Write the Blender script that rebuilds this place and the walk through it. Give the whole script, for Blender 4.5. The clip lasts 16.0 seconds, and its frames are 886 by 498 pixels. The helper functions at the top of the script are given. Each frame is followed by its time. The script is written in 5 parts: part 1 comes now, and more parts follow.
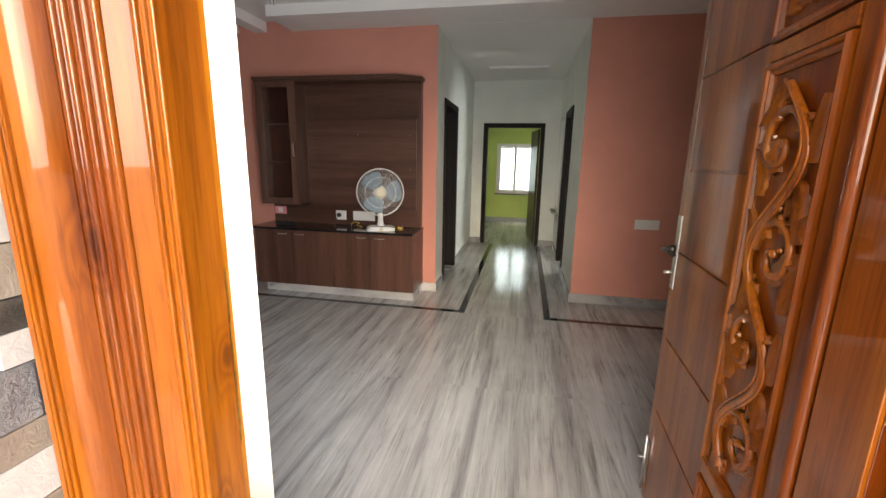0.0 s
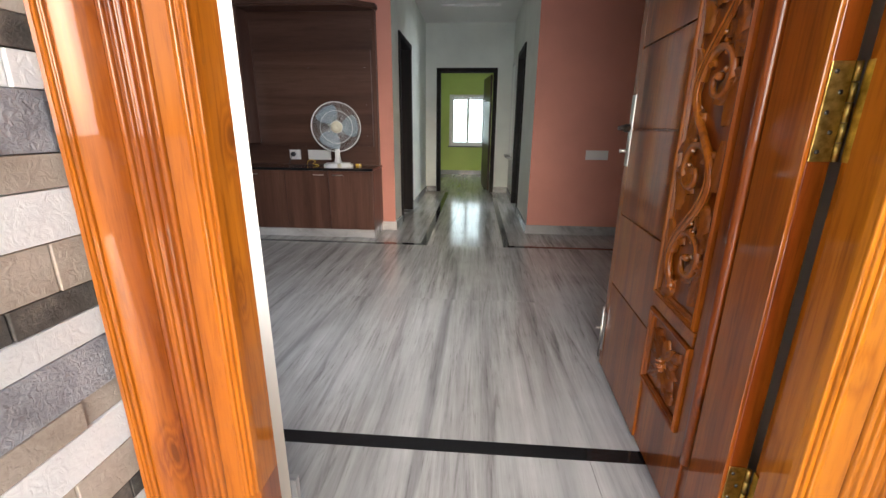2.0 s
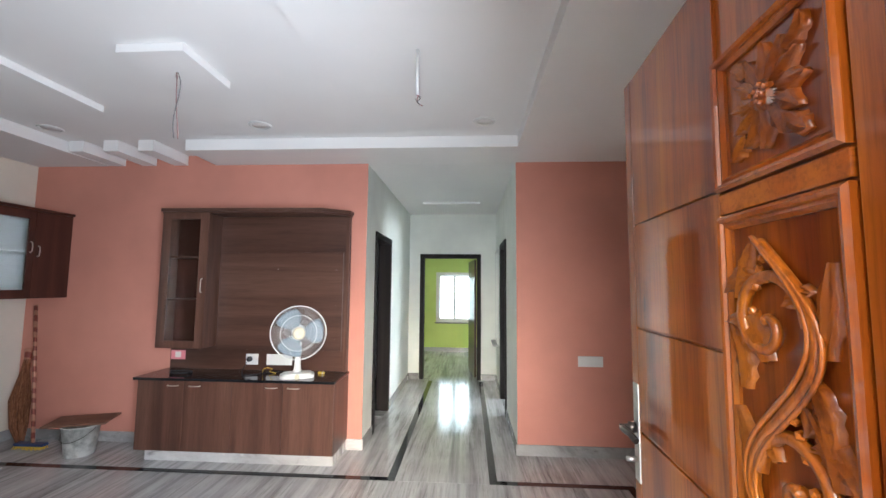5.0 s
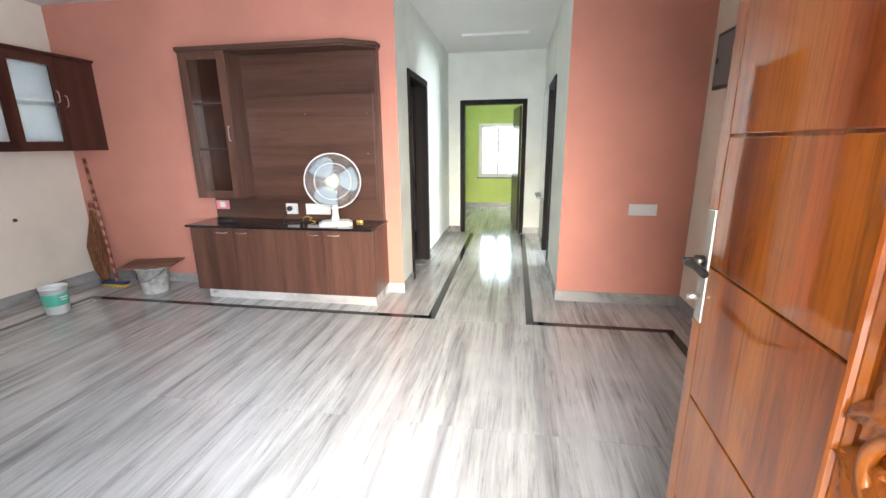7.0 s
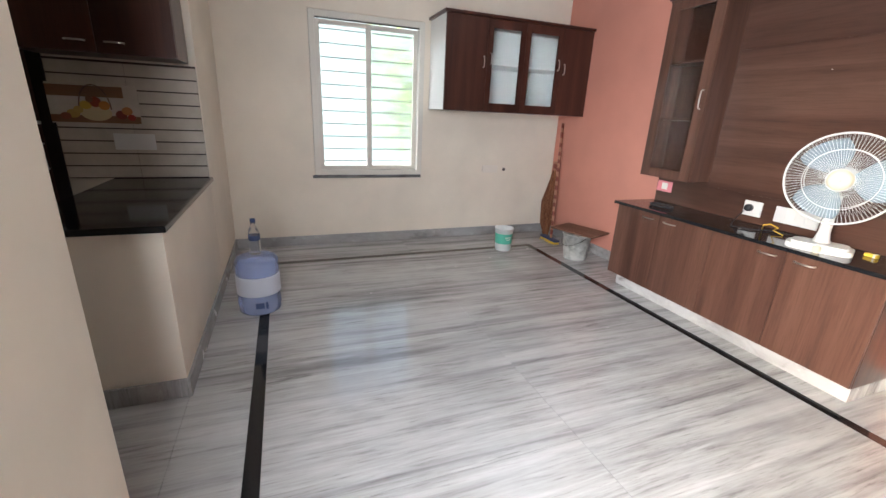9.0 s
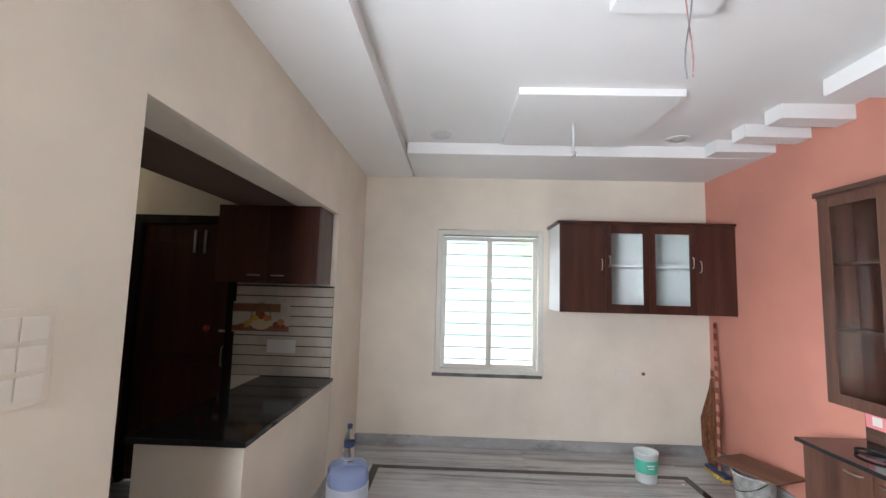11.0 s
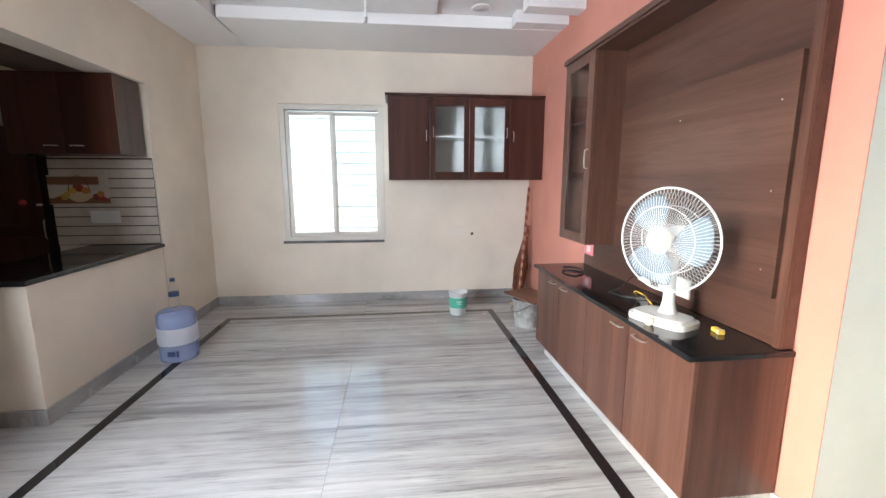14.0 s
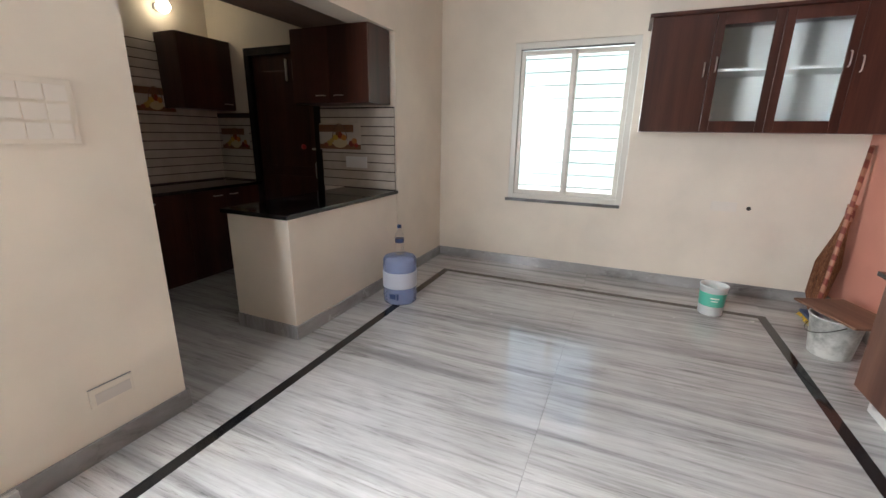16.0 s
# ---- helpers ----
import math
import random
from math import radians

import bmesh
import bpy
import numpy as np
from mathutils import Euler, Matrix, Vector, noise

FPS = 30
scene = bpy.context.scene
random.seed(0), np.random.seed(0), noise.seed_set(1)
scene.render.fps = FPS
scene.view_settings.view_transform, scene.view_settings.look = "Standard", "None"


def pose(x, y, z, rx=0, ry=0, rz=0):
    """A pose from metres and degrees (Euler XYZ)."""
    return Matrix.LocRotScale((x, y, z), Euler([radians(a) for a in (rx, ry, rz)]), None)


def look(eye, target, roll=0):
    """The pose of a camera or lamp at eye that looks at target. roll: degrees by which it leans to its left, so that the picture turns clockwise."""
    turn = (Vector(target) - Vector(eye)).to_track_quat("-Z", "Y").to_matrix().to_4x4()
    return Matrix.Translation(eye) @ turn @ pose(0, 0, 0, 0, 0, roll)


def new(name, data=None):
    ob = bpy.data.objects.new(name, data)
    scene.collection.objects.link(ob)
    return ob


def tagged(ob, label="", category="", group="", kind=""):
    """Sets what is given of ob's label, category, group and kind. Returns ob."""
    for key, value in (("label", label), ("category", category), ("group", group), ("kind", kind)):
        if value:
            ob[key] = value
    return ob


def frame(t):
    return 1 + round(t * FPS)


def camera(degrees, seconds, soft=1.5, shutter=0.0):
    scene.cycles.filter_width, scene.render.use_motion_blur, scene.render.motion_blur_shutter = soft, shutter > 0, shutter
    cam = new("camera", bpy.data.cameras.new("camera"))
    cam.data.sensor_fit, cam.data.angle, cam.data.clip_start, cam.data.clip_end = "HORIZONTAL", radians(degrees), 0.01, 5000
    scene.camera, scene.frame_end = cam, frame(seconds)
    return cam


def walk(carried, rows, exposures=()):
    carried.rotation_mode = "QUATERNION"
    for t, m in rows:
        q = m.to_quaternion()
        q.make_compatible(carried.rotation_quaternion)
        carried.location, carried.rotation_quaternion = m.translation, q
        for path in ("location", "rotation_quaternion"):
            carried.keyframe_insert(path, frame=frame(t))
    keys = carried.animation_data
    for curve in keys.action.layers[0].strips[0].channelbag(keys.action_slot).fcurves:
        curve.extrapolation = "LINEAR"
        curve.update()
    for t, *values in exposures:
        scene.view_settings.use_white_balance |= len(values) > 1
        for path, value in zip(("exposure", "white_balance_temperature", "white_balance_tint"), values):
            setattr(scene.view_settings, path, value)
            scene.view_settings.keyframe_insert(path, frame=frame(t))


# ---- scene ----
cam = camera(94.0, 16.0)
PATH = [
    (0, (0.628, 1.422, 1.502), (0.256, 3.341, 1.08), 1.0),
    (0.5, (0.701, 1.351, 1.411), (0.395, 3.272, 0.944), 1.8),
    (1, (0.721, 1.376, 1.308), (0.465, 3.295, 0.806), 1.5),
    (1.5, (0.635, 1.333, 1.234), (0.463, 3.256, 0.714), 1.3),
    (2, (0.568, 1.266, 1.171), (0.426, 3.178, 0.602), 0.5),
    (2.5, (0.593, 1.226, 1.148), (0.487, 3.121, 0.518), 0.4),
    (3, (0.612, 1.188, 1.365), (0.521, 3.099, 0.782), 0.9),
    (3.5, (0.615, 1.248, 1.528), (0.509, 3.224, 1.237), 1.3),
    (4, (0.677, 1.488, 1.562), (0.543, 3.483, 1.601), 1.7),
    (4.2, (0.688, 1.559, 1.566), (0.552, 3.546, 1.746), 1.6),
    (6.3, (0.73, 2.074, 1.669), (0.589, 4.068, 1.712), -1.2),
    (6.5, (0.735, 2.084, 1.615), (0.562, 4.072, 1.482), -1.1),
    (7, (0.742, 2.063, 1.468), (0.414, 3.974, 0.976), -0.6),
    (7.5, (0.724, 2.08, 1.347), (0.042, 3.83, 0.661), -0.5),
    (8, (0.631, 2.209, 1.324), (-0.52, 3.703, 0.658), 0.5),
    (8.5, (0.54, 2.438, 1.344), (-0.992, 3.562, 0.72), 2.2),
    (9, (0.489, 2.775, 1.39), (-1.285, 3.462, 0.774), 2.7),
    (9.2, (0.467, 2.864, 1.356), (-1.369, 3.38, 0.753), 3.0),
    (11.3, (0.505, 3.294, 1.678), (-1.464, 3.196, 2.015), 2.4),
    (11.5, (0.522, 3.338, 1.69), (-1.421, 3.237, 2.157), 2.6),
    (12, (0.584, 3.622, 1.729), (-1.283, 3.475, 2.428), 3.9),
    (12.5, (0.737, 3.834, 1.748), (-1.112, 3.797, 2.508), 3.8),
    (13, (0.916, 4.028, 1.65), (-1.002, 4.215, 2.184), 2.5),
    (13.5, (0.947, 4.181, 1.555), (-1.027, 4.484, 1.673), 0.9),
    (14, (0.94, 4.326, 1.431), (-1.021, 4.549, 1.106), -0.0),
    (14.5, (1.003, 4.337, 1.315), (-0.897, 4.368, 0.689), -0.3),
    (15, (0.979, 4.315, 1.288), (-0.872, 4.123, 0.554), -0.0),
    (15.5, (0.731, 4.293, 1.346), (-1.095, 3.833, 0.675), 0.2),
    (16, (0.427, 4.206, 1.396), (-1.341, 3.44, 0.86), 0.9),
]
EXPOSURES = [(0.0, 0.95, 6500, 11), (1.0, 0.9, 6300, 11), (2.5, 0.6, 5850, 11), (3.5, 0.5, 5800, 11), (4.2, 1.15, 5650, 10), (6.3, 2.35, 5800, 9), (7.0, 2.4, 5850, 9), (7.5, 2.15, 5900, 9), (8.0, 1.75, 6050, 9), (8.5, 1.8, 6050, 9), (9.0, 2.35, 6000, 10), (11.5, 2.47, 5800, 8), (12.5, 2.22, 5950, 9), (13.0, 2.42, 5850, 9), (13.5, 2.5, 5750, 8), (14.0, 2.68, 5750, 8), (14.5, 2.52, 5900, 9), (15.0, 2.32, 5950, 9), (16.0, 2.47, 6100, 9)]
walk(cam, [(t, look(eye, target, roll)) for t, eye, target, roll in PATH], EXPOSURES)

# ---- world and light ----
world = bpy.data.worlds.new("sky")
scene.world = world
world.use_nodes = True
wn = world.node_tree.nodes
sky = wn.new("ShaderNodeTexSky")
sky.sky_type = "NISHITA"
sky.sun_disc = False
sky.sun_elevation, sky.sun_rotation = radians(18), radians(170)
sky.air_density, sky.dust_density = 1.2, 4.0
wn["Background"].inputs["Strength"].default_value = 0.15
world.node_tree.links.new(sky.outputs["Color"], wn["Background"].inputs["Color"])

sun = new("sun", bpy.data.lights.new("sun", "SUN"))
sun.data.energy, sun.data.angle, sun.data.color = 5.0, radians(80), (1.0, 0.995, 0.98)
sun.matrix_world = look((0.9, -8.0, 2.2), (0.6, 2.0, 0.0))


# daylight of the open porch, standing in the entrance opening
porch = new("entrance_daylight", bpy.data.lights.new("entrance_daylight", "AREA"))
porch.data.shape, porch.data.size, porch.data.size_y = "RECTANGLE", 0.75, 1.45
porch.data.energy, porch.data.spread, porch.data.color = 16, radians(130), (0.98, 0.99, 1.0)
porch.matrix_world = look((0.62, 2.26, 1.50), (-2.1, 5.15, 1.40))

# added fill lamp at the east side room's unseen window, brightens the corridor
room_fill = new("side_room_fill", bpy.data.lights.new("side_room_fill", "AREA"))
room_fill.data.shape, room_fill.data.size, room_fill.data.size_y = "RECTANGLE", 1.0, 1.15
room_fill.data.energy, room_fill.data.color = 34, (0.98, 1.0, 0.98)
room_fill.matrix_world = look((3.88, 7.5, 1.5), (0.0, 7.5, 1.4))

# fill lamp added outside the bedroom's side window, which is out of view
side_fill = new("bedroom_fill", bpy.data.lights.new("bedroom_fill", "AREA"))
side_fill.data.shape, side_fill.data.size, side_fill.data.size_y = "RECTANGLE", 1.05, 1.15
side_fill.data.energy, side_fill.data.color = 10, (0.95, 1.0, 0.98)
side_fill.matrix_world = look((2.57, 10.65, 1.5), (0.4, 10.4, 1.2))

# ---- materials ----


def nodes_of(name, rough=0.5, metal=0.0, color=(0.8, 0.8, 0.8), coat=0.0, spec=0.5):
    m = bpy.data.materials.new(name)
    m.use_nodes = True
    b = m.node_tree.nodes["Principled BSDF"]
    b.inputs["Base Color"].default_value = (*color, 1)
    b.inputs["Roughness"].default_value = rough
    b.inputs["Metallic"].default_value = metal
    b.inputs["Coat Weight"].default_value = coat
    b.inputs["Coat Roughness"].default_value = 0.05
    b.inputs["Specular IOR Level"].default_value = spec
    return m, b


def add(m, kind, **inputs):
    n = m.node_tree.nodes.new(kind)
    for key, value in inputs.items():
        n.inputs[key].default_value = value
    return n


def link(m, a, b):
    m.node_tree.links.new(a, b)


def coords(m, scale, rot=(0, 0, 0)):
    tc = add(m, "ShaderNodeTexCoord")
    mp = add(m, "ShaderNodeMapping", Scale=scale, Rotation=rot)
    link(m, tc.outputs["Object"], mp.inputs["Vector"])
    return mp.outputs["Vector"]


def ramp(m, fac, stops):
    r = add(m, "ShaderNodeValToRGB")
    e = r.color_ramp.elements
    while len(e) < len(stops):
        e.new(0.5)
    for el, (pos, col) in zip(e, stops):
        el.position, el.color = pos, (*col, 1)
    link(m, fac, r.inputs["Fac"])
    return r.outputs["Color"]


def mixed(m, fac, a, b, mode="MIX"):
    n = m.node_tree.nodes.new("ShaderNodeMix")
    n.data_type, n.blend_type = "RGBA", mode
    for sock, v in ((n.inputs[0], fac), (n.inputs[6], a), (n.inputs[7], b)):
        if hasattr(v, "is_linked"):
            link(m, v, sock)
        elif isinstance(v, tuple):
            sock.default_value = (*v, 1)
        else:
            sock.default_value = v
    return n.outputs[2]


def bump(m, bsdf, height, strength, dist=0.01):
    n = add(m, "ShaderNodeBump", Strength=strength, Distance=dist)
    link(m, height, n.inputs["Height"])
    link(m, n.outputs["Normal"], bsdf.inputs["Normal"])


def noise_tex(m, vec, scale, detail=4.0, rough=0.55, distortion=0.0):
    n = add(m, "ShaderNodeTexNoise", Scale=scale, Detail=detail, Roughness=rough, Distortion=distortion)
    link(m, vec, n.inputs["Vector"])
    return n.outputs["Fac"]


def paint(name, color, rough=0.6, mottle=0.06, grain=0.25):
    """Roller-painted plaster: faint cloudiness, rough scuffs and a fine orange-peel."""
    m, b = nodes_of(name, rough, color=color, spec=0.3)
    v = coords(m, (1, 1, 1))
    big = noise_tex(m, v, 1.3, 5)
    dark = tuple(c * (1 - mottle * 2) for c in color)
    lite = tuple(min(1, c * (1 + mottle)) for c in color)
    link(m, ramp(m, big, [(0.3, dark), (0.7, lite)]), b.inputs["Base Color"])
    bump(m, b, noise_tex(m, v, 160, 3), grain * 0.35, 0.002)
    return m


def wood(name, dark, mid, lite, axis=2, rough=0.25, coat=0.0, grain=1.0, stretch=14.0, vary=0.0, knots=False):
    """Timber or wood print; the grain runs along the given local axis."""
    m, b = nodes_of(name, rough, coat=coat)
    sc = [stretch] * 3
    sc[axis] = 0.5
    v = coords(m, tuple(sc))
    if vary:
        info = add(m, "ShaderNodeObjectInfo")
        off = add(m, "ShaderNodeVectorMath")
        off.operation = "MULTIPLY_ADD"
        comb = add(m, "ShaderNodeCombineXYZ")
        for k in "XYZ":
            link(m, info.outputs["Random"], comb.inputs[k])
        link(m, comb.outputs["Vector"], off.inputs[0])
        off.inputs[1].default_value = (17, 23, 11)
        link(m, v, off.inputs[2])
        v = off.outputs["Vector"]
    broad = noise_tex(m, v, 0.55, 3, 0.5, 0.6)
    mid_n = noise_tex(m, v, 2.4, 5, 0.6, 0.9)
    fine = noise_tex(m, v, 11.0, 5, 0.65, 0.3)
    base = ramp(m, broad, [(0.3, dark), (0.5, mid), (0.72, lite)])
    streak = ramp(m, mid_n, [(0.33, (0.50, 0.42, 0.36)), (0.46, (0.88, 0.85, 0.82)), (0.6, (1, 1, 1))])
    pore = ramp(m, fine, [(0.36, (0.62, 0.56, 0.5)), (0.52, (1, 1, 1))])
    col = mixed(m, grain, mixed(m, grain, base, streak, "MULTIPLY"), pore, "MULTIPLY")
    if knots:
        ks = [6.0] * 3
        ks[axis] = 2.6
        vor = add(m, "ShaderNodeTexVoronoi", Scale=1.0)
        warp = add(m, "ShaderNodeVectorMath")
        warp.operation = "ADD"
        link(m, coords(m, tuple(ks)), warp.inputs[0])
        link(m, mixed(m, 1.0, (0, 0, 0), ramp(m, mid_n, [(0.0, (0.0, 0.0, 0.0)), (1.0, (0.3, 0.3, 0.3))])), warp.inputs[1])
        link(m, warp.outputs["Vector"], vor.inputs["Vector"])
        eye = ramp(m, vor.outputs["Distance"], [(0.05, (0.30, 0.22, 0.18)), (0.09, (0.85, 0.8, 0.75)), (0.11, (0.55, 0.45, 0.4)), (0.15, (1, 1, 1)), (0.175, (0.75, 0.68, 0.62)), (0.22, (1, 1, 1))])
        col = mixed(m, 0.8, col, eye, "MULTIPLY")
        b.inputs["Specular IOR Level"].default_value = 0.12
        b.inputs["Coat Roughness"].default_value = 0.035
    link(m, col, b.inputs["Base Color"])
    bump(m, b, fine, 0.10, 0.0015)
    return m


TEAK = wood("varnished_teak", (0.20, 0.040, 0.003), (0.44, 0.132, 0.005), (0.62, 0.235, 0.008), 2, 0.40, coat=0.9, grain=0.7, stretch=9, vary=1.0, knots=True)
DOOR_TEAK = wood("red_polished_teak", (0.135, 0.021, 0.002), (0.29, 0.070, 0.004), (0.41, 0.125, 0.006), 2, 0.38, coat=0.9, grain=0.7, stretch=9, vary=1.0, knots=True)
DOOR_TEAK_H = wood("red_polished_teak_cross", (0.135, 0.021, 0.002), (0.29, 0.070, 0.004), (0.41, 0.125, 0.006), 0, 0.38, coat=0.9, grain=0.7, stretch=9, vary=1.0, knots=True)
TEAK_H = wood("varnished_teak_cross", (0.20, 0.040, 0.003), (0.44, 0.132, 0.005), (0.62, 0.235, 0.008), 0, 0.40, coat=0.9, grain=0.7, stretch=9, vary=1.0, knots=True)
WALNUT_H = wood("walnut_laminate_flat", (0.050, 0.022, 0.015), (0.085, 0.040, 0.027), (0.125, 0.066, 0.046), 0, 0.35, grain=0.5, stretch=11)
WALNUT_V = wood("walnut_laminate_upright", (0.060, 0.025, 0.017), (0.105, 0.048, 0.032), (0.150, 0.075, 0.050), 2, 0.35, grain=0.55, stretch=11, vary=1.0)
LOFT = wood("brown_loft_laminate", (0.11, 0.075, 0.055), (0.15, 0.105, 0.08), (0.19, 0.135, 0.10), 0, 0.45, grain=0.5, stretch=12, vary=1.0)
MAHOGANY = wood("mahogany_laminate", (0.028, 0.009, 0.006), (0.050, 0.016, 0.010), (0.075, 0.026, 0.017), 2, 0.3, grain=0.5, stretch=12, vary=1.0)
EBONY = wood("dark_door_frame", (0.008, 0.006, 0.005), (0.014, 0.010, 0.009), (0.022, 0.016, 0.014), 2, 0.6, grain=0.4)
EBONY.node_tree.nodes["Principled BSDF"].inputs["Specular IOR Level"].default_value = 0.2
PLYWOOD = wood("old_plywood", (0.10, 0.045, 0.025), (0.17, 0.085, 0.05), (0.22, 0.12, 0.075), 0, 0.7, grain=0.7)
PINK = paint("salmon_paint", (0.60, 0.262, 0.195))
CREAM = paint("cream_paint", (0.75, 0.675, 0.565))
PALE = paint("pale_grey_green_paint", (0.80, 0.82, 0.76))
WHITE = paint("white_paint", (0.80, 0.80, 0.79))
CEILING = paint("ceiling_white", (0.80, 0.79, 0.775), mottle=0.015)
LIME = paint("lime_green_paint", (0.52, 0.61, 0.16))
GREYPAINT = paint("concrete_grey", (0.45, 0.44, 0.42), 0.85, 0.12, 0.6)

METAL, _ = nodes_of("brushed_steel", 0.28, 1.0, (0.62, 0.60, 0.56))
DARKMETAL, _ = nodes_of("dark_steel", 0.3, 1.0, (0.10, 0.09, 0.08))
BRASS, _bb = nodes_of("worn_brass", 0.33, 1.0, (0.62, 0.46, 0.12))
_v = coords(BRASS, (1, 1, 1))
link(BRASS, ramp(BRASS, noise_tex(BRASS, _v, 60, 5), [(0.3, (0.30, 0.21, 0.05)), (0.65, (0.70, 0.53, 0.16))]), _bb.inputs["Base Color"])
PLASTIC, _ = nodes_of("white_plastic", 0.35, 0, (0.68, 0.68, 0.66))
CREAMPLASTIC, _ = nodes_of("cream_plastic", 0.55, 0, (0.64, 0.59, 0.44))
BLACKPLASTIC, _ = nodes_of("black_plastic", 0.4, 0, (0.015, 0.015, 0.017))
REDPLASTIC, _ = nodes_of("red_plastic", 0.4, 0, (0.45, 0.03, 0.03))
BLUEPLASTIC, _ = nodes_of("blue_plastic", 0.4, 0, (0.02, 0.04, 0.11))
YELLOWPLASTIC, _ = nodes_of("yellow_plastic", 0.45, 0, (0.75, 0.50, 0.05))
GREENLABEL, _ = nodes_of("green_label", 0.45, 0, (0.10, 0.42, 0.30))
PINKLABEL, _ = nodes_of("pink_label", 0.5, 0, (0.75, 0.25, 0.28))
SOCKETGREY, _ = nodes_of("greyed_socket_plastic", 0.45, 0, (0.58, 0.52, 0.46))
OFFWHITE, _ = nodes_of("cream_switch_plastic", 0.4, 0, (0.72, 0.66, 0.575))
CLOUDYLABEL, _ = nodes_of("cloudy_label", 0.4, 0, (0.50, 0.52, 0.58))
PAPER, _ = nodes_of("paper", 0.8, 0, (0.72, 0.69, 0.63))
BARGREY, _ = nodes_of("grey_painted_steel", 0.45, 0, (0.16, 0.17, 0.17))
UPVC, _ = nodes_of("window_profile", 0.35, 0, (0.64, 0.61, 0.54))


def glass(name, color=(1, 1, 1), rough=0.0):
    m, b = nodes_of(name, rough, color=color)
    b.inputs["Transmission Weight"].default_value = 1.0
    b.inputs["IOR"].default_value = 1.45
    return m


GLASS = glass("clear_glass", (0.93, 0.97, 0.96))
CABGLASS = glass("cabinet_glass", (0.80, 0.80, 0.80), 0.0)
CABGLASS.node_tree.nodes["Principled BSDF"].inputs["IOR"].default_value = 1.18
FROSTED = glass("frosted_glass", (0.95, 0.99, 0.98), 0.22)
CLEARPLASTIC = glass("thin_clear_plastic", (0.96, 0.98, 1.0), 0.03)
CLEARPLASTIC.node_tree.nodes["Principled BSDF"].inputs["IOR"].default_value = 1.08
FROSTED.node_tree.nodes["Principled BSDF"].inputs["IOR"].default_value = 1.12
BLUEGLASS = glass("blue_clear_plastic", (0.62, 0.70, 0.95), 0.15)
BLUEGLASS.node_tree.nodes["Principled BSDF"].inputs["IOR"].default_value = 1.1
BLUEGLASS.node_tree.nodes["Principled BSDF"].inputs["Transmission Weight"].default_value = 0.72
FANBLADE = glass("smoky_blade_plastic", (0.66, 0.77, 0.84), 0.25)
FANBLADE.node_tree.nodes["Principled BSDF"].inputs["Transmission Weight"].default_value = 0.72
FANBLADE.node_tree.nodes["Principled BSDF"].inputs["IOR"].default_value = 1.15
WINGLASS = glass("window_glass", (0.90, 0.97, 0.95), 0.15)
MIRROR, _ = nodes_of("mirror", 0.02, 1.0, (0.9, 0.92, 0.92))


def granite():
    m, b = nodes_of("black_granite", 0.08, color=(0.01, 0.01, 0.011))
    v = coords(m, (1, 1, 1))
    link(m, ramp(m, noise_tex(m, v, 420, 2), [(0.55, (0.008, 0.008, 0.009)), (0.75, (0.06, 0.06, 0.065))]), b.inputs["Base Color"])
    return m


GRANITE = granite()


def marble(name, axis, tone=1.0, rough=0.105, random_shift=True):
    """White marble with long grey veins along one axis."""
    m, b = nodes_of(name, rough)
    sc = [1.0, 1.0, 1.0]
    sc[1 - axis if axis < 2 else 0] = 9.5
    sc[axis] = 0.5
    v = coords(m, tuple(sc))
    if random_shift:
        info = add(m, "ShaderNodeObjectInfo")
        comb = add(m, "ShaderNodeCombineXYZ")
        for k in "XY":
            link(m, info.outputs["Random"], comb.inputs[k])
        off = add(m, "ShaderNodeVectorMath")
        off.operation = "MULTIPLY_ADD"
        link(m, comb.outputs["Vector"], off.inputs[0])
        off.inputs[1].default_value = (0.25, 0.12, 0)
        link(m, v, off.inputs[2])
        v = off.outputs["Vector"]
    plain = coords(m, (1, 1, 1))
    wide = noise_tex(m, v, 0.75, 4, 0.55, 0.8)
    thin = noise_tex(m, v, 2.6, 8, 0.7, 0.7)
    stretch = coords(m, (1.5, 0.8, 1) if axis == 1 else (0.8, 1.5, 1))
    where = ramp(m, noise_tex(m, stretch, 1.7, 3, 0.5, 0.5), [(0.36, (0.42,) * 3), (0.60, (1.0,) * 3)])
    a = ramp(m, wide, [(0.30, (0.32 * tone, 0.320 * tone, 0.320 * tone)), (0.47, (0.53 * tone, 0.528 * tone, 0.522 * tone)), (0.72, (0.625 * tone, 0.620 * tone, 0.612 * tone))])
    c = ramp(m, thin, [(0.30, (0.28, 0.275, 0.27)), (0.44, (0.74, 0.73, 0.72)), (0.64, (1, 1, 1))])
    hair = ramp(m, noise_tex(m, v, 8.5, 7, 0.72, 0.4), [(0.30, (0.24, 0.22, 0.21)), (0.42, (0.86, 0.85, 0.84)), (0.6, (1, 1, 1))])
    veins = mixed(m, where, (0.95, 0.95, 0.95), mixed(m, 0.85, c, hair, "MULTIPLY"))
    patch = ramp(m, noise_tex(m, plain, 2.2, 5, 0.6), [(0.35, (0.88, 0.87, 0.86)), (0.65, (1.0, 1.0, 1.0))])
    link(m, mixed(m, 1.0, mixed(m, 0.95, a, veins, "MULTIPLY"), patch, "MULTIPLY"), b.inputs["Base Color"])
    link(m, ramp(m, noise_tex(m, plain, 6.0, 4), [(0.3, (rough * 1.5,) * 3), (0.7, (rough * 0.8,) * 3)]), b.inputs["Roughness"])
    return m


